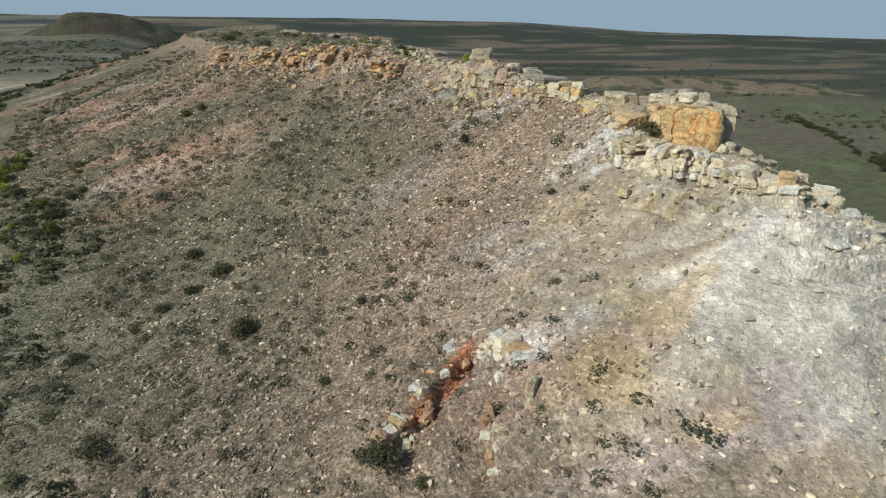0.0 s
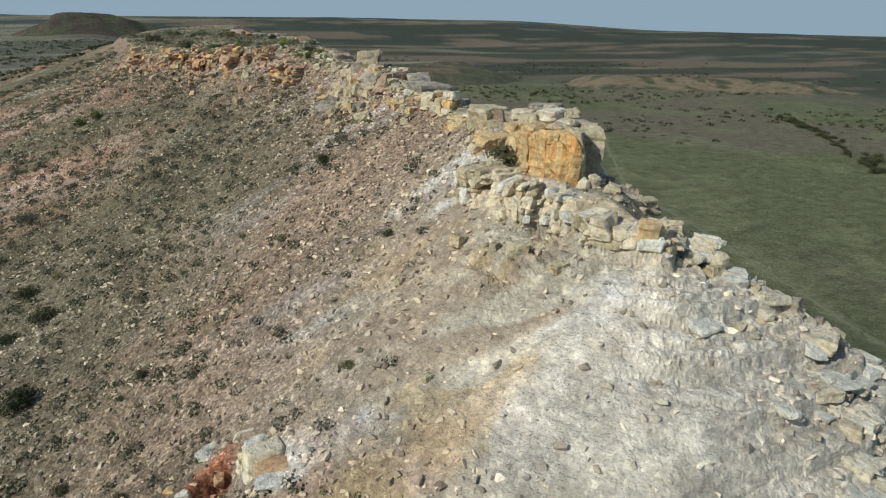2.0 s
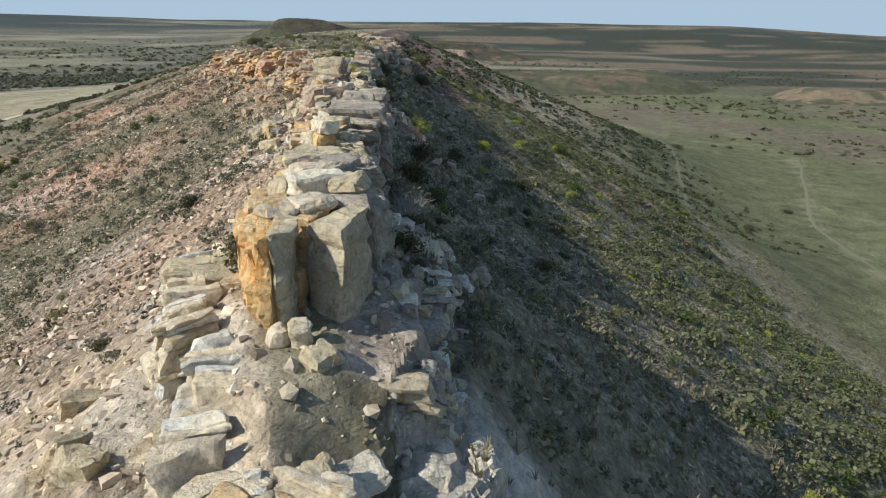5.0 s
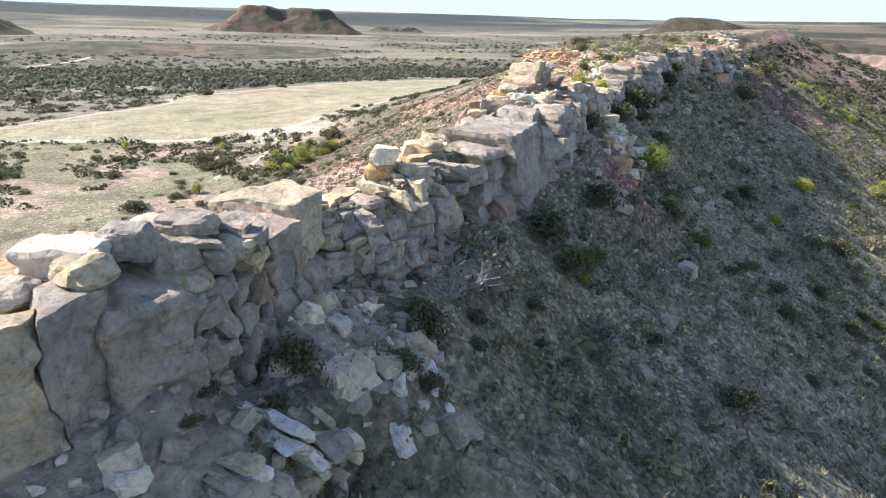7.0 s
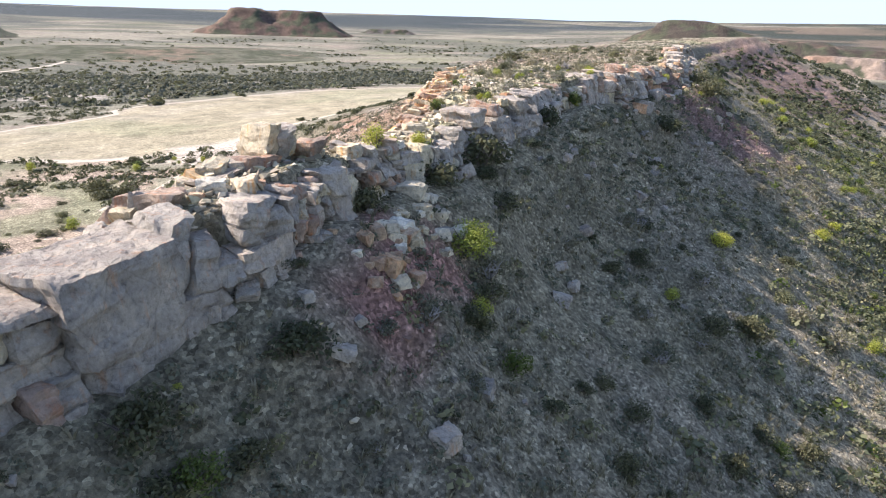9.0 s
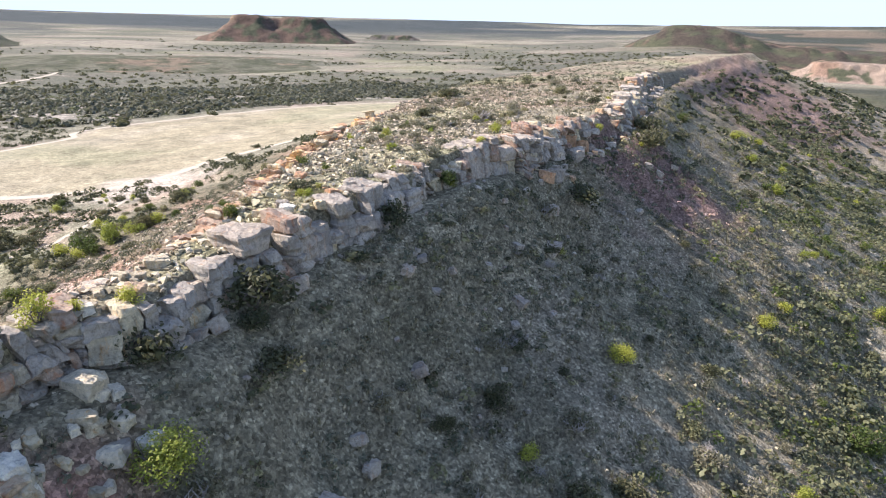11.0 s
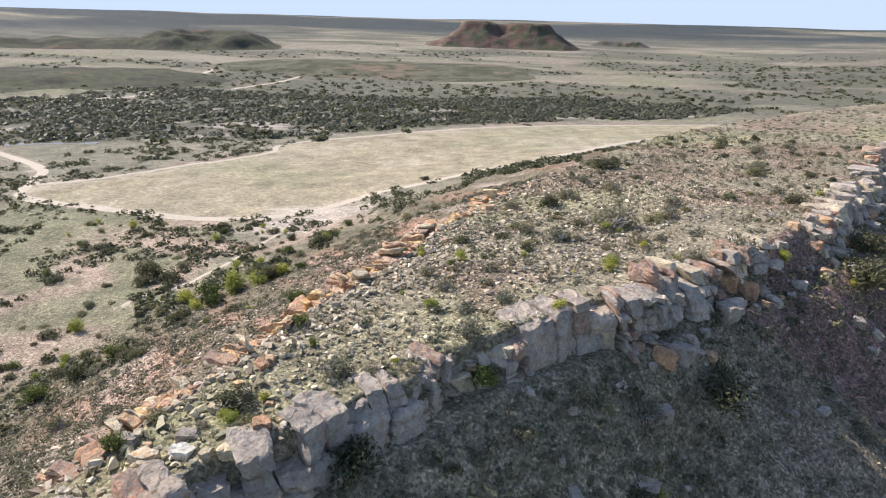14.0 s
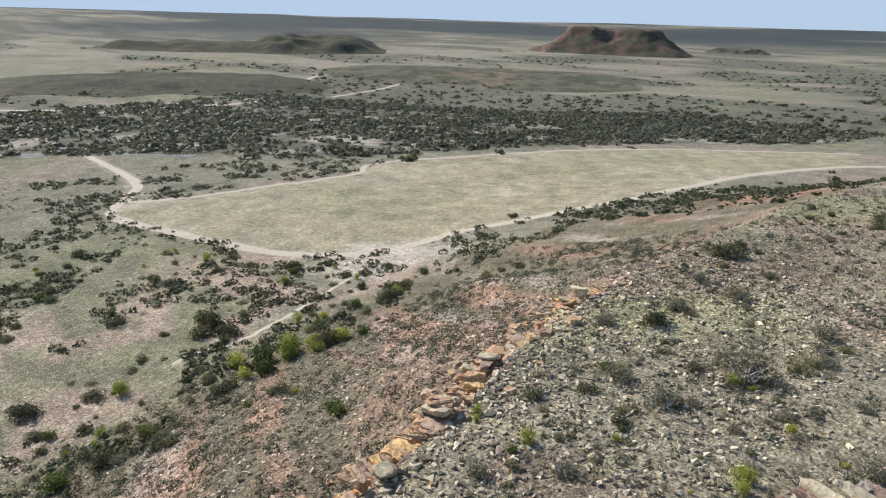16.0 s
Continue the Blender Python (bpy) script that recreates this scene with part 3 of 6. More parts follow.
    # valley in the east
    ev = smooth(40, 90, x) * smooth(900, 500, r)
    plain = blend(plain, (0.145, 0.155, 0.08), ev * 0.9)
    plain = blend(plain, (0.185, 0.16, 0.115), ev * smooth(-0.1, 0.35, fbm(x, y * 0.7, 110, 2, 99)) * smooth(120, 175, x) * 0.85)
    plain = blend(plain, (0.21, 0.22, 0.12), ev * smooth(0.2, 0.6, n2) * 0.6)
    col = blend(col, (0, 0, 0), out) + plain * out[..., None]
    for pts, w in ((TRACK_SOUTH, 3.4), (TRACK_NORTH, 3.0), (TRACK_FAR, 6.0), (TRACK_FAR_B, 5.0), (TRACK_PAN, 1.6), (TRACK_EAST, 2.0), (TRACK_EAST_B, 1.8)):
        col = blend(col, (0.48, 0.42, 0.32), smooth(w, w * 0.3, path_dist(x, y, pts)) * (0.55 if w > 2.0 else 0.2))
    col = blend(col, (0.44, 0.26, 0.18), smooth(16, 6, np.hypot(x + 48, (y - 201) * 0.6) + 5 * n1) * 0.8)
    col = blend(col, (0.70, 0.64, 0.54), smooth(5.5, 2.5, np.hypot(x + 49, (y - 201) * 0.7) + 2 * n3) * 0.9)
    pan = smooth(17, 8, np.hypot((x + 93) * 1.2, y - 137) + 5 * n1)
    col = blend(col, (0.54, 0.48, 0.38), pan * 0.9)
    return col * np.array((1.0, 0.985, 1.0))


WOODS = [(-520, -40), (-430, 88), (-450, 262), (-330, 360), (-230, 470), (-110, 460), (-118, 395), (-150, 352), (-178, 250), (-196, 190), (-215, 165), (-250, 130), (-300, 20)]
gx = denser(graded(-4600, -50, 34, 4600, 0.42, 1.04), -20.0, -2.0, 0.13)
gy = denser(graded(-4600, -12, 112, 4600, 0.42, 1.04), -12.0, 14.5, 0.14)
GX, GY = np.meshgrid(gx, gy)
GZ = height(GX, GY)
gi = np.arange(GX.size).reshape(GX.shape)
gq = np.stack([gi[:-1, :-1], gi[:-1, 1:], gi[1:, 1:], gi[1:, :-1]], -1).reshape(-1, 4)
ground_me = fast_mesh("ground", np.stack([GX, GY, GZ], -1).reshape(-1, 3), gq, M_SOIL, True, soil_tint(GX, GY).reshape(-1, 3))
calm = ground_me.attributes.new("calm", "FLOAT", "POINT")
calm.data.foreach_set("value", np.maximum(0.65 * smooth(26, 12, np.hypot(GX + 8, GY - 1)), 0.45 * inside(GX, GY, FIELD)).astype(np.float32).ravel())
crisp = smooth(26, 14, np.hypot(GX + 8, GY - 1))[:-1, :-1] > 0.5
ground_me.polygons.foreach_set("use_smooth", ~crisp.ravel())
ground = new("ground", ground_me)
tagged(ground, "dry stony ridge with pale farmland plain around it", "ground", kind="structure")


def ground_z(x, y):
    """Height of the built ground."""
    x, y = np.asarray(x, float), np.asarray(y, float)
    i = np.clip(np.searchsorted(gx, x) - 1, 0, len(gx) - 2)
    j = np.clip(np.searchsorted(gy, y) - 1, 0, len(gy) - 2)
    u, v = (x - gx[i]) / (gx[i + 1] - gx[i]), (y - gy[j]) / (gy[j + 1] - gy[j])
    return GZ[j, i] * (1 - u) * (1 - v) + GZ[j, i + 1] * u * (1 - v) + GZ[j + 1, i] * (1 - u) * v + GZ[j + 1, i + 1] * u * v


def ribbon(name, pts, width, label, mat, lift=0.07):
    """A worn track along a broken line, with uneven edges, laid on the ground."""
    p = [Vector((*a, 0)) for a in pts]
    line = []
    for k in range(len(p) - 1):
        a, b, c, d = p[max(k - 1, 0)], p[k], p[k + 1], p[min(k + 2, len(p) - 1)]
        steps = max(2, int((c - b).length / 2.5))
        for s in range(steps):
            t = s / steps
            line.append(0.5 * ((2 * b) + (c - a) * t + (2 * a - 5 * b + 4 * c - d) * t * t + (3 * b - a - 3 * c + d) * t ** 3))
    line.append(p[-1])
    xy = np.array([(v.x, v.y) for v in line])
    tan = np.gradient(xy, axis=0)
    nrm = np.stack([-tan[:, 1], tan[:, 0]], 1) / np.linalg.norm(tan, axis=1)[:, None]
    cols = np.linspace(-0.5, 0.5, 5)
    k = np.arange(len(xy))
    co = []
    for q in cols:
        w = width * (1 + 0.3 * vnoise(k * 0.4, k * 0 + q * 3, 7))
        e = xy + nrm * (q * w)[:, None]
        co.append(np.concatenate([e, (ground_z(e[:, 0], e[:, 1]) + lift * (1 if abs(q) < 0.5 else 0.2))[:, None]], 1))
    co = np.stack(co, 1).reshape(-1, 3)
    i = np.arange(len(xy) * 5).reshape(-1, 5)
    f = np.stack([i[:-1, :-1], i[:-1, 1:], i[1:, 1:], i[1:, :-1]], -1).reshape(-1, 4)
    return tagged(new(name, fast_mesh(name, co, f, mat, True)), label, "dirt track", kind="structure")


M_TRACK = plain_material("pale_dirt", (0.42, 0.36, 0.265), (0.54, 0.47, 0.365), 0.8)
M_EASTTRACK = plain_material("faint_dirt", (0.165, 0.17, 0.10), (0.215, 0.21, 0.13), 0.8)
for pts, w, text in ((TRACK_SOUTH, 3.0, "pale bare dirt farm track along a dry field"), (TRACK_NORTH, 2.2, "pale dirt track along the field's far edge"),
                     (TRACK_FAR, 4.5, "pale dirt road across far pasture"), (TRACK_FAR_B, 3.5, "pale dirt road across far pasture"), (TRACK_PAN, 1.0, "narrow pale footpath through scrub")):
    ribbon("dirt_track", pts, w, text, M_TRACK)
M_WATER, wnod, wlin, wsh = material("muddy_water")
wsh.inputs["Base Color"].default_value, wsh.inputs["Roughness"].default_value = (0.16, 0.13, 0.075, 1), 0.12
pool = ribbon("water", [(-276, 86), (-264, 106), (-251, 124), (-236, 141)], 5.5, "muddy brown river pool beside dark woods", M_WATER, 0.12)
pool["category"] = "water"
for pts in (TRACK_EAST, TRACK_EAST_B):
    ribbon("dirt_track", pts, 1.3, "faint two-wheel track across green pasture", M_EASTTRACK)


# ---- hills of the distance ----
def hill(name, cx, cy, turn, bumps, reach, tone, scrub, label):
    """A table hill or low rise: bumps of (along, across, top half length, top half width, slope run, height)."""
    n = 110
    u, v = np.meshgrid(np.linspace(-reach, reach, n), np.linspace(-reach * 0.75, reach * 0.75, n))
    c, s = math.cos(radians(turn)), math.sin(radians(turn))
    x, y = cx + u * c - v * s, cy + u * s + v * c
    h = np.zeros_like(u)
    for a, b, la, lb, run, top in bumps:
        q = np.hypot(np.maximum(np.abs(u - a) - la, 0), np.maximum(np.abs(v - b) - lb, 0)) + run * 0.13 * fbm(x, y, run * 0.5, 3, 401)
        k = np.clip(1 - q / run, 0, 1)
        h = np.maximum(h, top * (smooth(0, 1, k) * (1 + 0.2 * fbm(x, y, 40, 2, 417)) if scrub > 0.5 else 0.88 * k ** 1.15 + 0.12 * smooth(0.8, 0.92, k)))
    z = ground_z(x, y) + h * (1 + 0.03 * fbm(x, y, 15, 2, 405)) - 1.5 * (h < 0.05)
    col = np.zeros((n, n, 3)) + np.array(tone)
    col = blend(col, (0.30, 0.20, 0.14), smooth(0.2, 0.6, fbm(x, y, 45, 3, 409)) * (1 - scrub))
    col = blend(col, (0.10, 0.105, 0.065), smooth(0.0, 0.35, fbm(x, y, 14, 3, 413) + scrub - 0.35))
    i = np.arange(n * n).reshape(n, n)
    f = np.stack([i[:-1, :-1], i[:-1, 1:], i[1:, 1:], i[1:, :-1]], -1).reshape(-1, 4)
    return tagged(new(name, fast_mesh(name, np.stack([x, y, z], -1).reshape(-1, 3), f, M_SOIL, True, col.reshape(-1, 3))), label, "hill", kind="structure")


hill("hill_1", -880, 1190, 37, [(-56, 0, 20, 20, 88, 50), (54, 10, 38, 28, 78, 48), (5, 14, 40, 18, 80, 47)], 300, (0.14, 0.10, 0.075), 0.36, "twin flat-topped red-brown hill far on the plain")
hill("hill_2", 15, 1420, 3, [(-60, 0, 65, 70, 75, 36), (75, 10, 90, 80, 80, 35), (220, 40, 90, 80, 110, 28)], 520, (0.09, 0.075, 0.058), 0.42, "broad flat-topped hill with a dark wooded flank")
hill("hill_3", 172, 1120, 0, [(0, 0, 45, 25, 45, 24)], 150, (0.32, 0.25, 0.19), 0.1, "low bare pink earth mound")
hill("hill_4", -1190, 545, 62, [(-100, 0, 110, 30, 60, 14), (110, 0, 60, 40, 80, 26)], 380, (0.085, 0.082, 0.06), 0.6, "long low hill covered in dark bush")
hill("hill_5", -560, 215, 70, [(0, 0, 60, 15, 80, 6), (60, 10, 20, 10, 60, 6)], 170, (0.085, 0.083, 0.06), 0.7, "low rise covered in dark bush")
hill("hill_6", -800, 1560, 25, [(0, 0, 42, 30, 28, 11)], 130, (0.13, 0.12, 0.1), 0.6, "small dark flat hill")
hill("hill_7", 300, 700, 10, [(0, 0, 60, 30, 60, 14), (-110, 30, 80, 40, 70, 12)], 280, (0.12, 0.115, 0.075), 0.6, "low spur covered in dark scrub")
hill("hill_8", 560, 560, -20, [(0, 0, 90, 16, 40, 10), (120, -20, 50, 14, 40, 8)], 270, (0.24, 0.19, 0.13), 0.25, "low scarp of bare reddish earth")
hill("hill_9", -560, 560, 40, [(0, 0, 80, 15, 110, 6), (-90, 20, 20, 10, 80, 4)], 230, (0.15, 0.145, 0.1), 0.55, "low rise dotted with dark bush")


# ---- rocks ----
def hull(seed, flat=1.0, n=10):
    """An angular stone about one metre across: corners and triangles."""
    r = random.Random(seed)
    bm = bmesh.new()
    for _ in range(n):
        v = Vector((r.uniform(-1, 1), r.uniform(-1, 1), r.uniform(-1, 1)))
        v /= max(abs(v.x), abs(v.y), abs(v.z)) ** 0.65 * v.length ** 0.35
        bm.verts.new((v.x * 0.5, v.y * r.uniform(0.36, 0.5), v.z * 0.5 * flat))
    made = bmesh.ops.convex_hull(bm, input=bm.verts)
    bmesh.ops.delete(bm, geom=[g for g in made["geom_interior"] if isinstance(g, bmesh.types.BMVert)], context="VERTS")
    bmesh.ops.triangulate(bm, faces=bm.faces)
    bm.verts.index_update()
    co = np.array([v.co[:] for v in bm.verts])
    f = np.array([[v.index for v in face.verts] for face in bm.faces])
    bm.free()
    return co, f


def convex(points):
    """The closed convex body round some points, as a fresh bmesh."""
    bm = bmesh.new()
    for p in points:
        bm.verts.new(p)
    bmesh.ops.remove_doubles(bm, verts=bm.verts, dist=0.004)
    made = bmesh.ops.convex_hull(bm, input=bm.verts)
    bmesh.ops.delete(bm, geom=list({g for g in made["geom_interior"] + made["geom_unused"] if isinstance(g, bmesh.types.BMVert)}), context="VERTS")
    return bm


def block_mesh(name, seed, mat, cuts=1, rough=0.03, planes=9):
    """A jointed block of rock in a unit cube: broken faces, chipped corners, bedding, uneven surface."""
    r = random.Random(seed)
    tall = planes < 0
    bm = convex([(x, y, z) for x in (-0.5, 0.5) for y in (-0.5, 0.5) for z in (-0.5, 0.5)])
    for k in range(abs(planes)):
        if k < 5:
            lean = 0.09 if tall else 0.16
            d = Vector((r.uniform(-lean, lean), r.uniform(-lean, lean), r.uniform(-lean, lean) * (0.3 if tall else 1)))
            d[k % 2 if k < 4 else 2] = 1 if k in (0, 1, 4) else -1
            reach = r.uniform(0.44, 0.5)
        elif tall:
            a = r.uniform(0, 6.283)
            d, reach = Vector((math.cos(a), math.sin(a), r.choice((0.0, 0.05, 0.5)))), r.uniform(0.5, 0.6)
        else:
            d = Vector((r.choice((-1, 1)) * r.uniform(0.25, 1), r.choice((-1, 1)) * r.uniform(0.25, 1), r.uniform(-0.5, 1)))
            reach = r.uniform(0.52, 0.68)
        d.normalize()
        bmesh.ops.bisect_plane(bm, geom=bm.verts[:] + bm.edges[:] + bm.faces[:], plane_co=d * reach, plane_no=d, clear_outer=True)
        pts = [v.co.copy() for v in bm.verts]
        bm.free()
        bm = convex(pts)
    off = Vector((r.uniform(0, 90), r.uniform(0, 90), r.uniform(0, 90)))
    for k in range(cuts):
        long = [e for e in bm.edges if e.calc_length() > (0.42, 0.27, 0.14)[k]]
        bmesh.ops.subdivide_edges(bm, edges=long, cuts=1)
        bmesh.ops.triangulate(bm, faces=bm.faces)
        bmesh.ops.beautify_fill(bm, faces=bm.faces, edges=bm.edges)
    for v in bm.verts if cuts else ():
        p = Vector((v.co.x, v.co.y, v.co.z * (0.35 if tall else 1)))
        bed = noise.noise(Vector((off.x, off.y, v.co.z * (9 if tall else 6))))
        d = noise.noise_vector(p * 2.1 + off) * rough * 1.6 + noise.noise_vector(p * 6 + off) * rough
        v.co += Vector((d.x, d.y, d.z * (0.3 if tall else 1)))
        v.co.x += v.co.x * bed * rough
        v.co.y += v.co.y * bed * rough
    bmesh.ops.recalc_face_normals(bm, faces=bm.faces)
    me = bpy.data.meshes.new(name)
    bm.to_mesh(me)
    bm.free()
    me.materials.append(mat)
    return me


def blocks(name, mat, count, seed, cuts=1, rough=0.03, planes=9):
    return [block_mesh(name, seed + k, mat, cuts, rough, planes) for k in range(count)]


def empty_thing(name, x, y, label, category, kind="", group=""):
    ob = new(name)
    ob.location = (x, y, float(ground_z(x, y)))
    bpy.context.view_layer.update()
    return tagged(ob, label, category, group, kind)


def put(name, me, m, parent=None):
    ob = new(name, me)
    if parent:
        ob.parent = parent
        ob.matrix_parent_inverse = Matrix.Translation(-Vector(parent.location))
    ob.matrix_basis = m
    return ob


def sized(x, y, z, sx, sy, sz, rz=0.0, rx=0.0, ry=0.0):
    return pose(x, y, z, rx, ry, rz) @ Matrix.Diagonal((sx, sy, sz, 1))


R = random.Random(11)
OCHRE, GREY = blocks("stone", M_OCHRE, 9, 100, 2, 0.05), blocks("stone", M_GREY, 18, 200, 2, 0.05)
TAN = blocks("stone", M_TAN, 6, 500, 2, 0.06, 11)
RED, PALE = blocks("stone", M_RED, 8, 300, 1, 0.05, 11), blocks("stone", M_PALE, 9, 400, 1, 0.05, 11)


def grit3(x, y, z, k):
    """Uneven numbers in space, about -1..1."""
    return 0.6 * (vnoise(x + 0.71 * z, y - 0.53 * z, k) + vnoise(y + 0.6 * x + 11, z + 0.45 * x, k + 1))


def quarry(name, low, high, z0, z1, mat, parent, seed, cell=0.22, rough=0.15, worn=0.06, tip=0.0, mess=0.0, cuts=3):
    """A joint-bounded block: four plan corners below and above, broken faces and corners, thin beds. tip: how far its front top edge drops; mess: how far it is turned, in degrees."""
    r = random.Random(seed)
    low, high = np.array(low, float), np.array(high, float)
    mid = np.array([*((low + high).mean(0) / 2), (z0 + z1) / 2])
    size = (np.linalg.norm(low[1] - low[0]), z1 - z0, np.linalg.norm(low[2] - low[1]))
    n = [int(min(max(round(v / cell), 2), 18)) for v in size]
    chip = np.array([r.uniform(0.2, 2.2) for _ in range(8)])
    # surface of a lattice, each corner once
    A, B, C = np.meshgrid(*[np.arange(k + 1) for k in n], indexing="ij")
    skin = (A == 0) | (A == n[0]) | (B == 0) | (B == n[1]) | (C == 0) | (C == n[2])
    num = np.full(skin.shape, -1)
    num[skin] = np.arange(skin.sum())
    p = np.stack([A[skin] * 2 / n[0] - 1, B[skin] * 2 / n[1] - 1, C[skin] * 2 / n[2] - 1], -1)
    faces = []
    for axis in range(3):
        for end in (0, n[axis]):
            g = np.take(num, end, axis)
            f = np.stack([g[:-1, :-1], g[1:, :-1], g[1:, 1:], g[:-1, 1:]], -1).reshape(-1, 4)
            faces.append(f[:, ::-1] if (axis + (end > 0)) % 2 else f)
    at = np.abs(p) > 0.999
    edge = at.sum(-1) - 1
    corner = chip[((p[:, 0] > 0) * 4 + (p[:, 1] > 0) * 2 + (p[:, 2] > 0) * 1).astype(int)]
    pull = np.stack([np.where(at[:, k] & (edge > 0), worn * corner * edge / max(size[k], 0.3) * 1.3, 0.0) for k in range(3)], -1)
    q = p * (1 - np.minimum(pull, 0.5))
    u, v, w = [(q[:, k] + 1) / 2 for k in range(3)]
    plan = 0.0
    for k, wt in enumerate(((1 - u) * (1 - w), u * (1 - w), u * w, (1 - u) * w)):
        plan = plan + wt[:, None] * (low[k] * (1 - v[:, None]) + high[k] * v[:, None])
    co = np.concatenate([plan, (z0 + (z1 - z0) * v - tip * v * (1 - w))[:, None]], 1) - mid
    # broken faces: what stands beyond an oblique plane is sheared off
    reach = np.abs(co).max(0)
    for k in range(cuts):
        d = np.array([r.choice((-1, 1)) * r.uniform(0.3, 1), r.choice((-1, 1)) * r.uniform(0.3, 1), r.uniform(-0.7, 1.0)])
        d /= np.linalg.norm(d)
        co -= np.maximum(co @ d - r.uniform(0.58, 0.84) * (np.abs(d) @ reach), 0)[:, None] * d
    if mess:
        co = co @ np.array((Matrix.Rotation(radians(r.uniform(-mess, mess)), 3, "Z") @ Matrix.Rotation(radians(r.uniform(-mess, mess) * 0.5), 3, "X") @ Matrix.Rotation(radians(r.uniform(-mess, mess) * 0.5), 3, "Y"))).T
    x, y, z = (co + mid).T
    bed = np.round(1.6 * vnoise(z * 3.4 + seed % 7, 0.35 * (x + y), 61)) / 1.6 + 0.5 * vnoise(z * 1.7, 0 * z + 0.3 * seed, 62)
    wave = [0.85 * grit3(x / 1.5 + 40 * k, y / 1.5, z / 1.5, 63 + 8 * k) + 0.6 * grit3(x / 0.55, y / 0.55 + 9 * k, z / 0.55, 67 + 8 * k) + 0.5 * grit3(x / 0.24, y / 0.24 + 5 * k, z / 0.24, 93 + 8 * k) for k in range(3)]
    out = co[:, :2] / np.maximum(np.linalg.norm(co[:, :2], axis=1, keepdims=True), 0.2)
    co = co + rough * np.stack([wave[0] + out[:, 0] * bed * 0.8, wave[1] + out[:, 1] * bed * 0.8, 0.7 * wave[2]], -1)
    ob = new(name, fast_mesh(name, co, np.concatenate(faces), mat))
    if parent:
        ob.parent = parent
        ob.matrix_parent_inverse = Matrix.Translation(-Vector(parent.location))
    ob.matrix_basis = Matrix.Translation(mid)
    return ob


def panels(r, s0, s1, z0, z1, size, out):
    """Splits a stretch of wall into blocks along joints and beds."""
    w, h = s1 - s0, z1 - z0
    if (w < size * 1.5 and h < size * 1.25) or (max(w, h) < size * 2.4 and r.random() < 0.3):
        out.append((s0, s1, z0, z1))
        return
    if w * r.uniform(0.75, 1.35) > h * 1.15:
        m = s0 + w * r.uniform(0.3, 0.7)
        panels(r, s0, m, z0, z1, size, out)
        panels(r, m, s1, z0, z1, size, out)
    else:
        m = z0 + h * r.uniform(0.32, 0.68)
        panels(r, s0, s1, z0, m, size, out)
        panels(r, s0, s1, m, z1, size, out)


def rock_wall(name, line, top, foot, mats, parent, seed, size=1.1, bay=6.0, lean=0.22, swing=0.25, depth=1.7, ragged=0.5, cell=0.2, rough=0.15, gaps=0.06, mess=4.0, cuts=3, reach=0.0):
    """A cliff of fitted blocks along a broken line, its outer side on the right hand of the line."""
    r = random.Random(seed)
    pts = np.array(line, float)
    run = np.concatenate([[0], np.cumsum(np.hypot(*np.diff(pts, axis=0).T))])

    def at(s, out):
        s = np.clip(s, 0, run[-1])
        x, y = np.interp(s, run, pts[:, 0]), np.interp(s, run, pts[:, 1])
        ax, ay = np.interp(s + 0.7, run, pts[:, 0]) - np.interp(s - 0.7, run, pts[:, 0]), np.interp(s + 0.7, run, pts[:, 1]) - np.interp(s - 0.7, run, pts[:, 1])
        d = max(math.hypot(ax, ay), 1e-6)
        return x + ay / d * out, y - ax / d * out

    def bend(s, z):
        return s + 0.5 * float(fbm(np.array(s), np.array(z * 1.3), 2.2, 2, 90 + seed)), z + 0.4 * float(fbm(np.array(s), np.array(z), 2.6, 2, 95 + seed))

    s = 0.0
    while s < run[-1] - 0.2:
        e = min(s + bay * r.uniform(0.45, 1.3), run[-1])
        e = run[-1] if run[-1] - e < 0.8 else e
        x, y = at((s + e) / 2, 0)
        zt, zf = top(x, y) + r.uniform(-ragged, ragged) * 0.7, foot(x, y)
        cells = []
        panels(r, s, e, zf, zt, size * r.choice((0.5, 0.7, 1.0, 1.0, 1.6, 2.1)), cells)
        for a, b, lo, hi in cells:
            crown = hi > zt - 0.05
            if crown and r.random() < 0.22 * min(ragged * 2, 1) and hi - lo < 0.6 * (zt - zf):
                continue
            if r.random() < gaps:
                continue
            hi += r.uniform(-0.3, 0.3) * ragged if crown else 0.0
            push = reach + r.uniform(-swing, swing)
            (a0, l0), (b0, l1), (a1, h0), (b1, h1) = bend(a, lo), bend(b, lo), bend(a, hi), bend(b, hi)
            ol, oh = push + lean * (zt - lo), push + lean * (zt - hi)
            dep = depth * r.uniform(0.8, 1.3) + ol
            low = [at(a0, ol), at(b0, ol + r.uniform(-0.1, 0.1)), at(b0, ol - dep), at(a0, ol - dep)]
            high = [at(a1, oh), at(b1, oh + r.uniform(-0.1, 0.1)), at(b1, oh - dep), at(a1, oh - dep)]
            quarry(name, low, high, (l0 + l1) / 2 - 0.01, (h0 + h1) / 2 + 0.01, r.choice(mats), parent, r.randrange(9999), cell, rough, r.uniform(0.01, 0.05), r.choice((0, 0.05, 0.15, 0.3)) if crown else 0.0, mess, cuts)
        s = e


def on_ground(drop):
    return lambda x, y: float(ground_z(x, y)) - drop


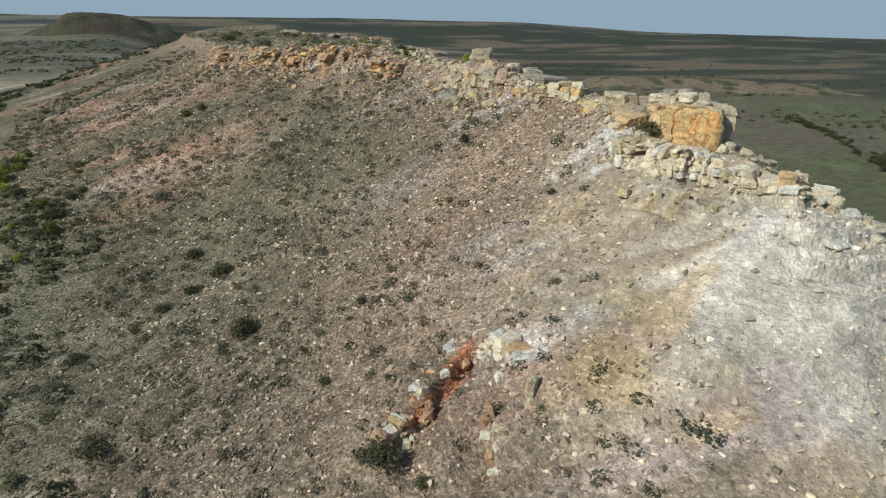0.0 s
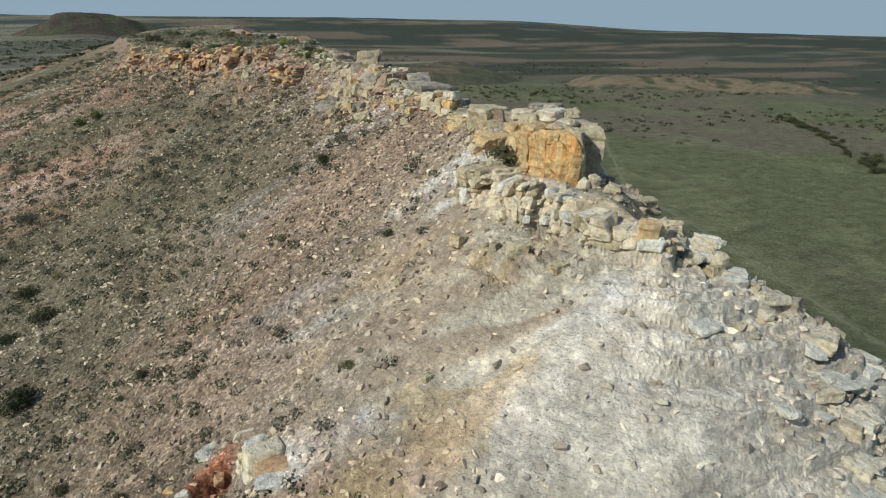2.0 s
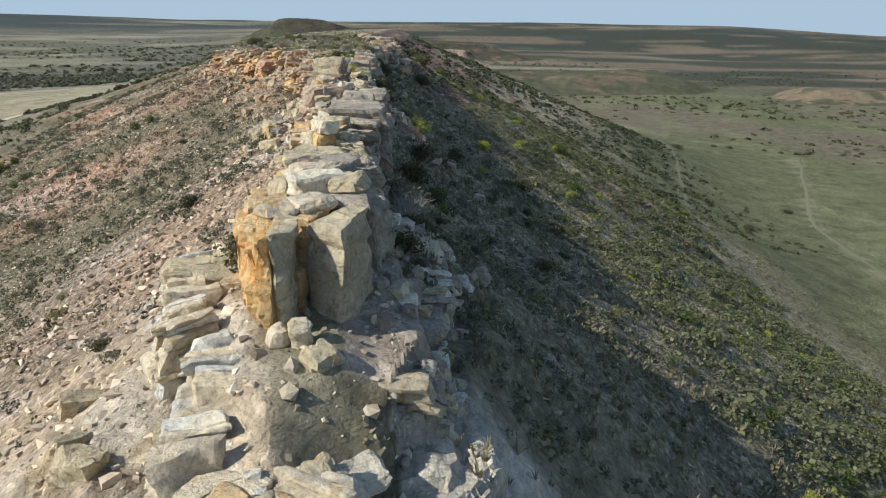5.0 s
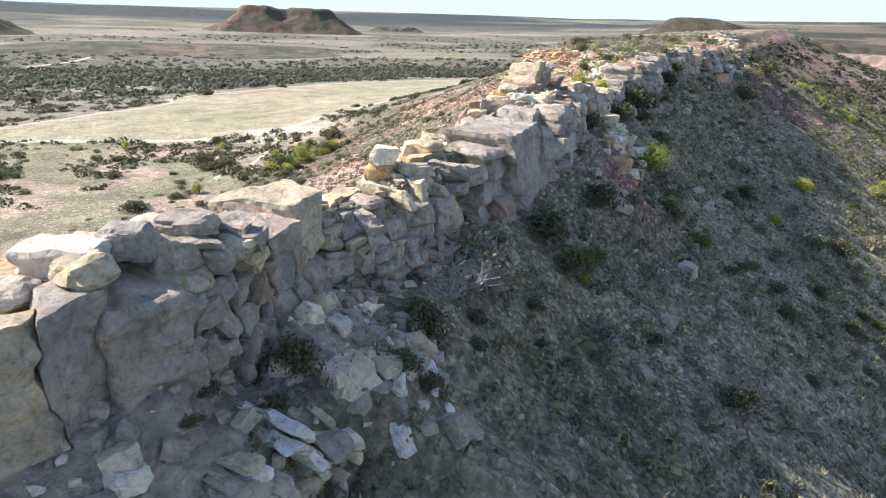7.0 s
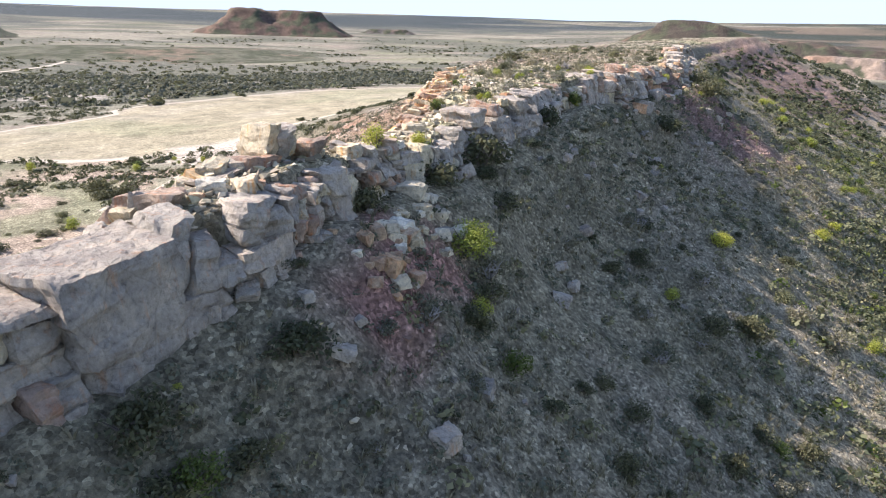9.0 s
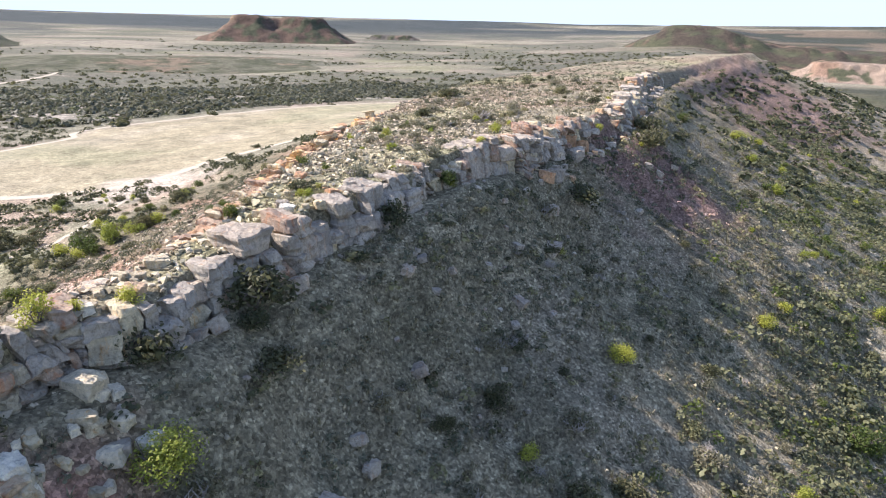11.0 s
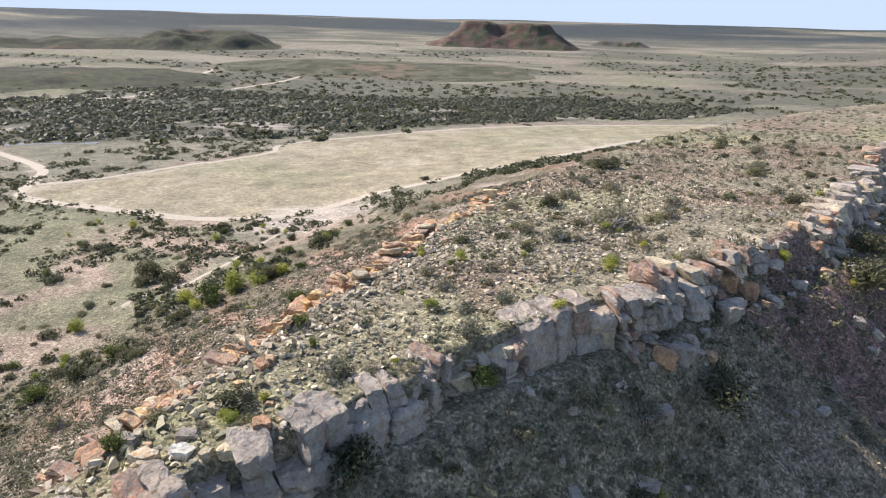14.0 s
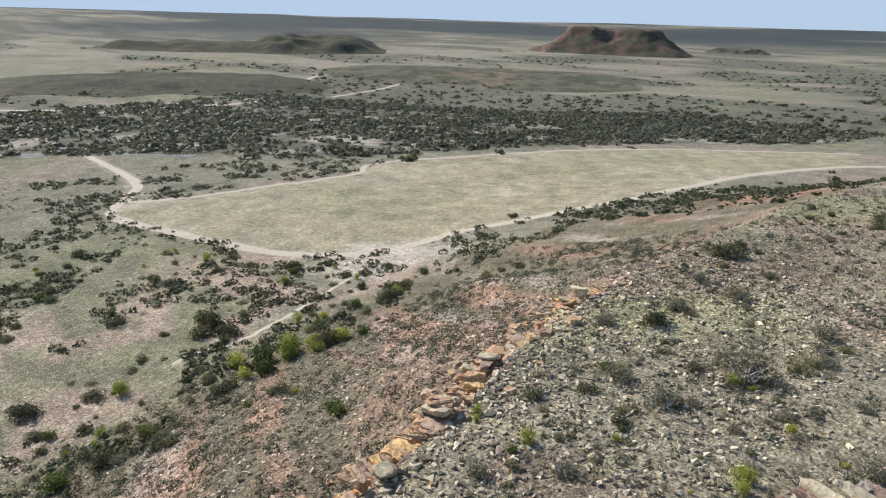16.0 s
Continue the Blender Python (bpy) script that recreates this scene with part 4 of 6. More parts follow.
# the tower at the end of the ridge: tall blocks parted by clefts, capstones on top
tower = empty_thing("rock_tower", -8.8, 12.8, "tall ochre sandstone tower split by dark vertical clefts", "rock outcrop")
for k, (quad, z0, z1, mat) in enumerate((
        ([(-8.45, 11.75), (-7.62, 10.75), (-6.75, 12.5), (-7.9, 13.6)], 62.2, 65.75, M_TAN),
        ([(-9.76, 10.3), (-9.36, 10.15), (-9.3, 12.0), (-9.8, 12.1)], 62.6, 65.6, M_COLUMN),
        ([(-9.4, 10.2), (-8.92, 10.4), (-8.72, 11.7), (-9.33, 12.1)], 62.6, 65.74, M_TAN),
        ([(-10.05, 11.0), (-9.55, 10.75), (-9.5, 11.9), (-10.1, 12.0)], 62.6, 65.0, M_COLUMN),
        ([(-10.3, 12.0), (-9.85, 11.6), (-9.2, 12.6), (-9.8, 13.3)], 62.8, 65.45, M_COLUMN),
        ([(-10.45, 13.4), (-10.28, 12.0), (-9.2, 12.5), (-9.4, 13.9)], 62.8, 65.25, M_COLUMN),
        ([(-10.5, 14.7), (-10.5, 13.45), (-9.2, 13.8), (-9.2, 15.2)], 63.0, 65.2, M_COLUMN),
        ([(-10.4, 15.9), (-10.45, 14.75), (-9.0, 15.2), (-9.0, 16.6)], 63.2, 65.0, M_OCHRE),
        ([(-9.2, 12.4), (-8.3, 11.9), (-7.6, 13.6), (-8.8, 15.4)], 62.4, 65.55, M_OCHRE),
        ([(-8.95, 11.3), (-8.6, 11.2), (-8.35, 12.2), (-8.8, 12.3)], 62.4, 64.3, M_RED),
        ([(-6.85, 13.9), (-6.72, 12.55), (-7.9, 13.4), (-7.9, 14.8)][::-1], 62.6, 65.75, M_GREY))):
    quarry("column", quad, [(x + 0.04 * (x + 8.7), y + 0.03 * (y - 13)) for x, y in quad], z0, z1, mat, tower, 40 + k, 0.13, 0.12, 0.03, 0.15 if k < 3 else 0.0, 0.0, 3)
for k, (x, y, z, sx, sy, sz, turn, mat) in enumerate((
        (-8.35, 13.0, 65.7, 1.3, 0.9, 0.45, 30, M_BUFF), (-9.2, 12.6, 65.65, 1.2, 0.8, 0.4, 20, M_OCHRE), (-9.6, 14.2, 65.4, 1.5, 1.1, 0.5, 15, M_OCHRE), (-8.3, 14.4, 65.95, 1.5, 1.2, 0.75, 25, M_BUFF),
        (-7.3, 14.0, 66.0, 1.0, 0.8, 0.55, -20, M_TAN), (-8.9, 15.6, 65.6, 1.5, 1.2, 0.8, 40, M_TAN), (-7.7, 15.4, 66.15, 1.3, 1.0, 0.7, 10, M_GREY), (-9.9, 15.9, 65.2, 1.1, 0.9, 0.6, -10, M_OCHRE),
        (-8.6, 16.9, 65.7, 1.6, 1.1, 0.7, -25, M_BUFF), (-7.5, 16.8, 66.1, 1.2, 1.0, 0.6, 15, M_GREY))):
    c, s_ = math.cos(radians(turn)), math.sin(radians(turn))
    quad = [(x + (a * sx * c - b * sy * s_) / 2, y + (a * sx * s_ + b * sy * c) / 2) for a, b in ((-1, -1), (1, -1), (1, 1), (-1, 1))]
    quarry("capstone", quad, quad, z - sz / 2, z + sz / 2, mat, tower, 80 + k, 0.15, 0.13, 0.08, 0.1, 10.0, 5)

# stepped outcrop below the tower
outcrop = empty_thing("rock_outcrop", -10.5, 8.5, "pale yellow bedded sandstone steps below the rock tower", "rock outcrop")
rock_wall("stone", BENCH[:10], lambda x, y: 62.9 - 0.12 * max(11.5 - y, 0), lambda x, y: 61.0, [M_BUFF, M_BUFF, M_BUFF, M_CHALK, M_TAN], outcrop, 3, 0.45, 1.7, 0.16, 0.26, 1.0, 0.45, 0.13, 0.12, 0.1, 7.0, 3, 0.22)
for k, (x, y, w, d, t, turn, mat) in enumerate((
        (-9.9, 4.5, 0.9, 0.8, 1.2, -35, M_OCHRE), (-9.3, 4.3, 0.35, 0.7, 1.15, -30, M_OCHRE), (-8.7, 9.8, 0.55, 0.5, 1.0, 15, M_BUFF), (-9.3, 9.9, 0.4, 0.5, 0.9, 10, M_BUFF), (-8.2, 8.9, 0.8, 0.7, 0.7, 40, M_TAN), (-10.6, 9.4, 0.9, 0.7, 0.55, 35, M_TAN),
        (-12.0, 12.9, 1.0, 0.8, 1.0, 20, M_TAN), (-11.4, 12.0, 0.9, 0.8, 0.6, -10, M_BUFF), (-11.6, 14.2, 1.0, 0.9, 0.9, 30, M_TAN), (-8.3, 6.0, 0.8, 0.7, 0.9, 25, M_TAN), (-7.6, 6.6, 1.5, 1.1, 0.5, 20, M_PALE), (-7.9, 5.2, 0.8, 0.7, 0.9, -20, M_PALE),
        (-10.9, 13.6, 0.8, 0.7, 0.6, 15, M_OCHRE), (-11.2, 15.6, 1.0, 0.8, 0.8, -15, M_TAN), (-7.4, 4.0, 0.9, 0.5, 0.8, 30, M_TAN), (-6.9, 3.0, 0.6, 0.5, 1.1, 10, M_PALE), (-6.2, 5.5, 1.0, 0.8, 0.9, -15, M_GREY))):
    c, s_ = math.cos(radians(turn)), math.sin(radians(turn))
    quad = [(x + (a * w * c - b * d * s_) / 2, y + (a * w * s_ + b * d * c) / 2) for a, b in ((-1, -1), (1, -1), (1, 1), (-1, 1))]
    z = float(ground_z(x, y)) - 0.25
    quarry("stone", quad, quad, z, z + t, mat, outcrop, 120 + k, 0.14, 0.12, 0.06, 0.15, 10.0, 5)


# thin beds that crop out round the nose
def bed_line(level, a0, a1):
    """Where the nose has a given height, from one bearing to another."""
    line = []
    for a in np.arange(radians(a0), radians(a1), 0.06):
        q = np.arange(2.0, 22.0, 0.1)
        x, y = -7.5 + q * math.sin(a), 6.0 - q * math.cos(a)
        k = int(np.argmax(ground_z(x, y) < level))
        q = q[k] + 0.5 * float(vnoise(np.array(a * 9), np.array(level), 35)) + 0.3
        line.append((-7.5 + q * math.sin(a), 6.0 - q * math.cos(a)))
    return line


beds = empty_thing("bedded_ledges", -6.5, 0.5, "thin overhanging ledges of pale chalky rock round the nose", "rock outcrop")
for k in range(19):
    level = 61.25 - 0.36 * k + R.uniform(-0.08, 0.08)
    a0 = R.uniform(-35, 15) + 0.8 * k
    rock_wall("ledge", bed_line(level, a0, min(a0 + R.uniform(30, 50), 75)), lambda x, y, z=level: z + 0.2, lambda x, y, z=level, t=R.uniform(0.18, 0.34): z - t, [M_CHALK, M_CHALK, M_PALE, M_BUFF], beds, 300 + k, 0.48, 2.0, 0.1, 0.2, 0.9, 0.12, 0.13, 0.09, 0.28, 4.0, 2, 0.12)

rubble = empty_thing("rubble_heap", -3.0, -1.0, "jumble of pale broken blocks on the nose's shaded side", "rock outcrop")
for k in range(170):
    u, v = R.random(), R.random()
    x, y = -8.2 + 0.85 * (3 - (6 - 15 * u)) + 0.4 + 5.5 * v ** 1.3, 6 - 15 * u
    s = 0.25 + 0.6 * R.random() ** 2
    put("block", R.choice(PALE + GREY[:6] + TAN[:2]), sized(x, y, float(ground_z(x, y)) + s * 0.15, s * R.uniform(0.9, 1.6), s, s * R.uniform(0.7, 1.3), R.uniform(0, 180), R.uniform(-25, 25), R.uniform(-25, 25)), rubble)

# the eastern cliff: courses of big grey blocks
cliff = empty_thing("cliff_face", -4.0, 45.0, "jointed grey sandstone cliff with rusty stains", "cliff", "structure")


def edge_line(y0, y1, step=0.8):
    """The cliff's edge from south to north."""
    ys = np.arange(y0, y1 + step, step)
    return [(float(at_y(y, RX)) + float(0.75 * vnoise(np.array(y / 3.1), np.array(0.0), 5)) + float(0.5 * vnoise(np.array(y / 7.5), np.array(4.0), 5)) - 0.15, float(y)) for y in ys]


def cliff_top(x, y):
    return float(at_y(y, RZ)) + 0.25 + 0.45 * float(vnoise(np.array(y / 4.5), np.array(7.0), 19))


def cliff_foot(x, y):
    return min(float(ground_z(x + 1.4, y)), float(at_y(y, RZ)) - 1.2) - 0.35


GREYS = [M_GREY, M_GREY, M_GREY, M_GREY, M_GREY, M_TAN, M_RUST]
rock_wall("stone", edge_line(13.4, 24.0), cliff_top, cliff_foot, GREYS, cliff, 21, 0.95, 3.2, 0.1, 0.25, 2.0, 0.5, 0.14, 0.15)
rock_wall("stone", edge_line(24.2, 92.0), cliff_top, cliff_foot, GREYS, cliff, 22, 1.15, 3.8, 0.22, 0.34, 1.8, 0.7, 0.16, 0.17, 0.05, 4.0)
cliff_far = empty_thing("far_cliff", 3.5, 130.0, "dark jointed rock edge of the far plateau", "cliff", "structure")
rock_wall("stone", edge_line(92.2, 185.0, 1.2), cliff_top, lambda x, y: float(at_y(y, RZ)) - 2.2 - 0.9 * float(vnoise(np.array(y / 6), np.array(1.0), 23)), GREYS[3:], cliff_far, 23, 1.0, 3.5, 0.5, 0.5, 1.5, 0.7, 0.3, 0.2, 0.15, 8.0)
for _ in range(190):
    y = R.uniform(93, 175)
    x, s = float(at_y(y, RX)) + R.uniform(-1.6, 3.2), 0.35 + 0.9 * R.random() ** 2
    put("stone", R.choice(GREY + RED[:5]), sized(x, y, float(ground_z(x, y)) + s * 0.1, s * 1.3, s, s * R.uniform(0.8, 1.4), R.uniform(-40, 40), R.uniform(-12, 12), R.uniform(-12, 12)), cliff_far)
# fallen blocks under the cliff
for _ in range(120):
    y = R.uniform(14, 120)
    x = float(at_y(y, RX)) + 0.6 + 9 * R.random() ** 2
    s = 0.22 + 0.75 * R.random() ** 2
    ob = put("boulder", R.choice(GREY), sized(x, y, float(ground_z(x, y)) + s * 0.22, s * R.uniform(0.9, 1.5), s, s * R.uniform(0.6, 1.0), R.uniform(0, 180), R.uniform(-25, 25), R.uniform(-25, 25)))
    tagged(ob, "grey angular boulder fallen below the cliff", "boulder", "fallen boulders below the cliff")
# a broken outcrop of pink and white rock on the shaded slope
pink = empty_thing("pink_outcrop", -1.6, 47.0, "broken pink and white rock outcrop below the cliff", "rock outcrop")
for k in range(46):
    y = R.uniform(43.6, 53.0)
    x = float(at_y(y, RX)) + 1.6 + 0.16 * (53 - y) + R.gauss(0, 0.75)
    s = 0.28 + 0.75 * R.random() ** 2
    put("stone", R.choice(PALE[:5] + TAN[:2] if y > 48.5 else RED + PALE[:3]), sized(x, y, float(ground_z(x, y)) + s * 0.08, s * 1.5, s, s * 0.9, R.uniform(-40, 40), R.uniform(-14, 14), R.uniform(-14, 14)), pink)
# a lower bluff of pale rock beside the terrace
bluff = empty_thing("rock_bluff", -4.4, 15.0, "low broken bluff of grey rock below the cliff", "rock outcrop")
rock_wall("stone", [(-6.1, 8.2), (-5.3, 10.4), (-5.1, 12.4), (-4.4, 14.4), (-4.1, 16.6), (-3.5, 18.6), (-3.6, 20.6), (-3.9, 23.0)], lambda x, y: 62.5 - 0.05 * max(y - 15, 0) + 0.3 * float(vnoise(np.array(y / 2.0), np.array(5.0), 27)), lambda x, y: float(ground_z(x + 1.5, y)) - 0.3, [M_GREY, M_PALE, M_CHALK, M_GREY, M_TAN], bluff, 31, 0.55, 2.0, 0.3, 0.4, 1.3, 0.6, 0.15, 0.15, 0.08, 8.0, 3, 0.25)
for _ in range(110):
    y = R.uniform(9.5, 22.5)
    x = R.uniform(-7.0, -4.0)
    s = 0.12 + 0.45 * R.random() ** 2.2
    put("rock", R.choice(GREY[:6] + PALE + TAN[:2]), sized(x, y, float(ground_z(x, y)) + s * 0.2, s * 1.3, s, s * R.uniform(0.6, 1.0), R.uniform(0, 180), R.uniform(-20, 20), R.uniform(-20, 20)), bluff)
# ochre crags along the western side of the crest, a dark heap further on, the jointed rim of the plateau
crag = empty_thing("ochre_crag", -9.4, 21.0, "low crag of orange and yellow rock along the crest", "rock outcrop")
rock_wall("stone", [(-8.7, 26.5), (-9.3, 23.0), (-9.9, 20.0), (-10.6, 17.6), (-10.7, 16.2)], lambda x, y: float(at_y(y, LZ)) + 0.3, on_ground(0.5), [M_BUFF, M_OCHRE, M_OCHRE], crag, 41, 0.75, 2.0, 0.35, 0.4, 1.1, 0.7, 0.18, 0.15, 0.2, 8.0)
crag_b = empty_thing("orange_crag", -8.6, 28.5, "bright orange weathered crag on the crest", "rock outcrop")
rock_wall("stone", [(-8.0, 31.0), (-8.9, 29.6), (-9.0, 28.0), (-8.5, 26.8)], lambda x, y: 65.75, on_ground(0.6), [M_COLUMN, M_TAN, M_COLUMN, M_BUFF], crag_b, 43, 0.8, 2.0, 0.2, 0.3, 1.0, 0.5, 0.18, 0.16, 0.05, 5.0)
heap = empty_thing("boulder_heap", -8.0, 42.0, "heap of dark broken sandstone blocks on the crest", "rock outcrop")
rock_wall("stone", [(-7.6, 48.5), (-8.6, 46.0), (-9.0, 43.0), (-9.0, 40.0), (-8.6, 37.5)], lambda x, y: float(at_y(y, LZ)) + 0.75, on_ground(0.5), [M_TAN, M_RUST, M_GREY], heap, 45, 0.85, 1.8, 0.5, 0.6, 1.2, 0.9, 0.24, 0.18, 0.25, 16.0)
for k in range(130):
    y = R.gauss(43.5, 4.5)
    x = float(at_y(y, LX)) - 0.3 - 5.5 * R.random() ** 1.6
    s = 0.35 + 0.95 * R.random() ** 2
    put("boulder", R.choice(TAN + GREY[:6] + OCHRE[:3]), sized(x, y, float(ground_z(x, y)) + s * 0.2, s * 1.25, s, s * R.uniform(0.7, 1.1), R.uniform(0, 180), R.uniform(-20, 20), R.uniform(-20, 20)), heap)
rim = empty_thing("rim_rocks", -17.0, 92.0, "broken orange rock ledge along the plateau's western rim", "rock outcrop")
rim_ys = np.arange(64.0, 119.0, 1.0)
rock_wall("stone", [(float(at_y(y, LX)) - 1.5 + 0.9 * float(vnoise(np.array(y / 3.6), np.array(2.0), 29)), float(y)) for y in rim_ys][::-1], lambda x, y: float(at_y(y, LZ)) + 0.1 + 0.35 * float(vnoise(np.array(y / 3.0), np.array(6.0), 33)), on_ground(0.6), [M_RED, M_RED, M_COLUMN, M_TAN, M_RUST], rim, 47, 0.45, 1.5, 0.6, 0.9, 0.8, 1.0, 0.2, 0.18, 0.5, 26.0)

# single boulders on the west side of the nose
for x, y, sx, sy, sz, rz in ((-15.1, 12.4, 1.35, 0.75, 0.6, 25), (-14.0, 8.8, 1.1, 0.9, 0.8, -20), (-14.5, 9.9, 0.8, 0.4, 0.5, 35), (-13.2, 6.5, 0.95, 0.7, 0.45, 10), (-12.0, 14.6, 0.9, 0.8, 0.7, 40), (-11.4, 16.3, 1.0, 0.7, 0.8, -15),
                             (-18.2, 13.2, 0.8, 0.4, 0.4, 40), (-20.0, 6.0, 0.45, 0.4, 0.4, 10), (-26.7, 39.5, 0.5, 0.5, 0.6, 0), (-27.5, 4.4, 0.9, 0.5, 1.0, 30), (-9.6, 32.5, 1.0, 0.8, 0.7, 15), (-10.6, 30.5, 0.8, 0.7, 0.5, 60)):
    ob = put("boulder", R.choice(TAN), sized(x, y, float(ground_z(x, y)) + sz * 0.2, sx, sy, sz, rz, R.uniform(-10, 10), R.uniform(-12, 12)))
    tagged(ob, "tan sandstone boulder with a dark underside on scree", "boulder", "boulders on the west slope")
# red broken rock round the hollow
hollow = empty_thing("red_rock_cut", -30.5, 8.6, "broken red and white rock face round a hollow", "rock outcrop")
rock_wall("stone", [(-34.8, 7.6), (-33.0, 8.3), (-31.6, 9.4), (-30.0, 9.9), (-28.6, 10.8), (-27.6, 11.3)], lambda x, y: float(ground_z(x, y + 0.9)) + 0.05, lambda x, y: float(ground_z(x, y - 0.9)) - 0.4, [M_RED, M_COLUMN, M_RED, M_RUST, M_CHALK], hollow, 61, 0.6, 1.6, -0.1, 0.25, 1.0, 0.3, 0.16, 0.12, 0.08, 8.0)
rock_wall("stone", [(-27.3, 11.0), (-27.5, 9.6), (-27.0, 8.0), (-27.4, 6.4)], lambda x, y: float(ground_z(x + 0.9, y)) + 0.1, lambda x, y: float(ground_z(x - 0.9, y)) - 0.4, [M_CHALK, M_CHALK, M_BUFF, M_RED], hollow, 62, 0.5, 1.5, 0.2, 0.25, 1.0, 0.3, 0.15, 0.12, 0.1, 8.0)
for k in range(34):
    u = R.random()
    x, y = -34.6 + 6.8 * u + R.uniform(-0.3, 0.3), 8.0 + 3.0 * u + R.uniform(-0.9, 0.25)
    if k > 22:
        x, y = -28.2 - 3.4 * u + R.uniform(-0.5, 0.5), 6.4 - 4.4 * u + R.uniform(-0.4, 0.4)
    s = R.uniform(0.25, 0.75)
    put("stone", R.choice(RED + PALE[:6]), sized(x, y, float(ground_z(x, y)) + s * 0.05, s * 1.2, s * 0.8, s * 0.9, R.uniform(0, 180), R.uniform(-20, 20), R.uniform(-20, 20)), hollow)

# crest blocks between tower and plateau, and the broken western rim
crest = empty_thing("crest_rocks", -6.5, 45.0, "row of weathered orange and pale blocks along the crest", "rock outcrop")
for _ in range(150):
    y = R.uniform(19, 72)
    xl, xr = float(at_y(y, LX)), float(at_y(y, RX))
    x = R.uniform(xl - 1.5, xr - 0.3)
    s = (0.25 + 0.75 * R.random() ** 1.8) * (1.4 if 27 < y < 33 else 1)
    put("stone", R.choice(OCHRE[:5] + TAN + PALE[:4] if y < 36 else OCHRE[:3] + RED[:3] + TAN + PALE[:4] + GREY[:4]), sized(x, y, float(ground_z(x, y)) + s * 0.12, s * 1.25, s * 0.9, s * 0.75, R.uniform(-60, 60), R.uniform(-8, 8), R.uniform(-8, 8)), crest)
for _ in range(230):
    y = 66 + 51 * R.random() ** 0.9
    x = float(at_y(y, LX)) + R.gauss(-2.6, 2.2) + float(1.4 * vnoise(np.array(y / 5), np.array(3.0), 8))
    s = 0.25 + 0.55 * R.random() ** 2 + (0.35 if R.random() < 0.12 else 0)
    put("stone", R.choice(RED + RED + TAN[:2] + OCHRE[:1]), sized(x, y, float(ground_z(x, y)) + s * 0.1, s * 1.2, s * 0.9, s * R.uniform(0.6, 1.2), R.uniform(-60, 60), R.uniform(-14, 14), R.uniform(-14, 14)), rim)


# ---- loose stones: one heap each ----
rng = np.random.default_rng(5)


def turns(n, upright=False, lean=3.2):
    """Random turns as matrices."""
    a = rng.uniform(0, 2 * math.pi, n)
    b = np.zeros(n) if upright else rng.uniform(-lean, lean, n) * 0.3
    ca, sa, cb, sb = np.cos(a), np.sin(a), np.cos(b), np.sin(b)
    z = np.zeros(n)
    return np.stack([np.stack([ca, -sa * cb, sa * sb], -1), np.stack([sa, ca * cb, -ca * sb], -1), np.stack([z, sb, cb], -1)], 1)


def strew(name, variants, x, y, size, mat, label, category, sink=0.1, tint=None, upright=False, squash=None, kind="stuff"):
    """Many small pieces as one mesh."""
    n = len(x)
    z = ground_z(x, y)
    rot, pick = turns(n, upright), rng.integers(0, len(variants), n)
    cos, fs, ts, base = [], [], [], 0
    for k, (co, f) in enumerate(variants):
        w = np.where(pick == k)[0]
        if not len(w):
            continue
        s = size[w][:, None] * (np.ones(3) if squash is None else np.stack([rng.uniform(a, b, len(w)) for a, b in squash], 1))
        p = np.einsum("nij,nkj->nki", rot[w], co[None] * s[:, None, :])
        p += np.stack([x[w], y[w], z[w] + sink * size[w]], 1)[:, None, :]
        cos.append(p.reshape(-1, 3))
        fs.append((f[None] + (np.arange(len(w)) * len(co))[:, None, None] + base).reshape(-1, f.shape[1]))
        if tint is not None:
            ts.append(np.repeat(tint[w], len(co), 0))
        base += len(w) * len(co)
    me = fast_mesh(name, np.concatenate(cos), np.concatenate(fs), mat, False, np.concatenate(ts) if ts else None)
    return tagged(new(name, me), label, category, kind=kind)


def stone_tint(x, y, pale):
    t = soil_tint(x, y) * 1.1
    n = len(x)
    mixc = np.array((0.46, 0.39, 0.295)) * rng.uniform(0.45, 1.7, n)[:, None]
    return np.clip(t + (mixc - t) * (pale * rng.uniform(0.3, 1.0, n))[:, None], 0.02, 0.75)


STONES = [hull(k, 0.75, 8) for k in range(12)]
PEBBLES = [hull(80 + k, 0.7, 9) for k in range(12)]
FLAKES = [hull(40 + k, 0.45, 10) for k in range(6)]


def sample(n, x0, x1, y0, y1, keep):
    x, y = rng.uniform(x0, x1, n), rng.uniform(y0, y1, n)
    k = rng.random(n) < keep(x, y)
    return x[k], y[k]


def stone_size(n, lo, hi, power=3.6):
    return lo + (hi - lo) * rng.random(n) ** power


def west_keep(x, y):
    dl, dr, e, d = ridge_frame(x, y)
    return (np.maximum(dl, e) > -0.5) * (dr < 1) * smooth(56, 25, d) * (1 - 0.6 * smooth(22, 11, np.hypot(x + 8, y - 1))) * (0.45 + 0.55 * smooth(-0.3, 0.5, fbm(x, y, 6, 2, 201)))


def east_keep(x, y):
    dl, dr, e, d = ridge_frame(x, y)
    return (dr > 0.8) * smooth(60, 20, dr) * (0.25 + 0.75 * smooth(-0.1, 0.5, fbm(x, y, 8, 2, 205)))


def top_keep(x, y):
    dl, dr, e, d = ridge_frame(x, y)
    return (dl < 0.5) * (dr < -0.3) * (0.4 + 0.6 * smooth(-0.2, 0.4, fbm(x, y, 5, 2, 209)))


def rim_keep(x, y):
    dl, dr, e, d = ridge_frame(x, y)
    return np.exp(-(dl / 2.6) ** 2) * (dr < 0)


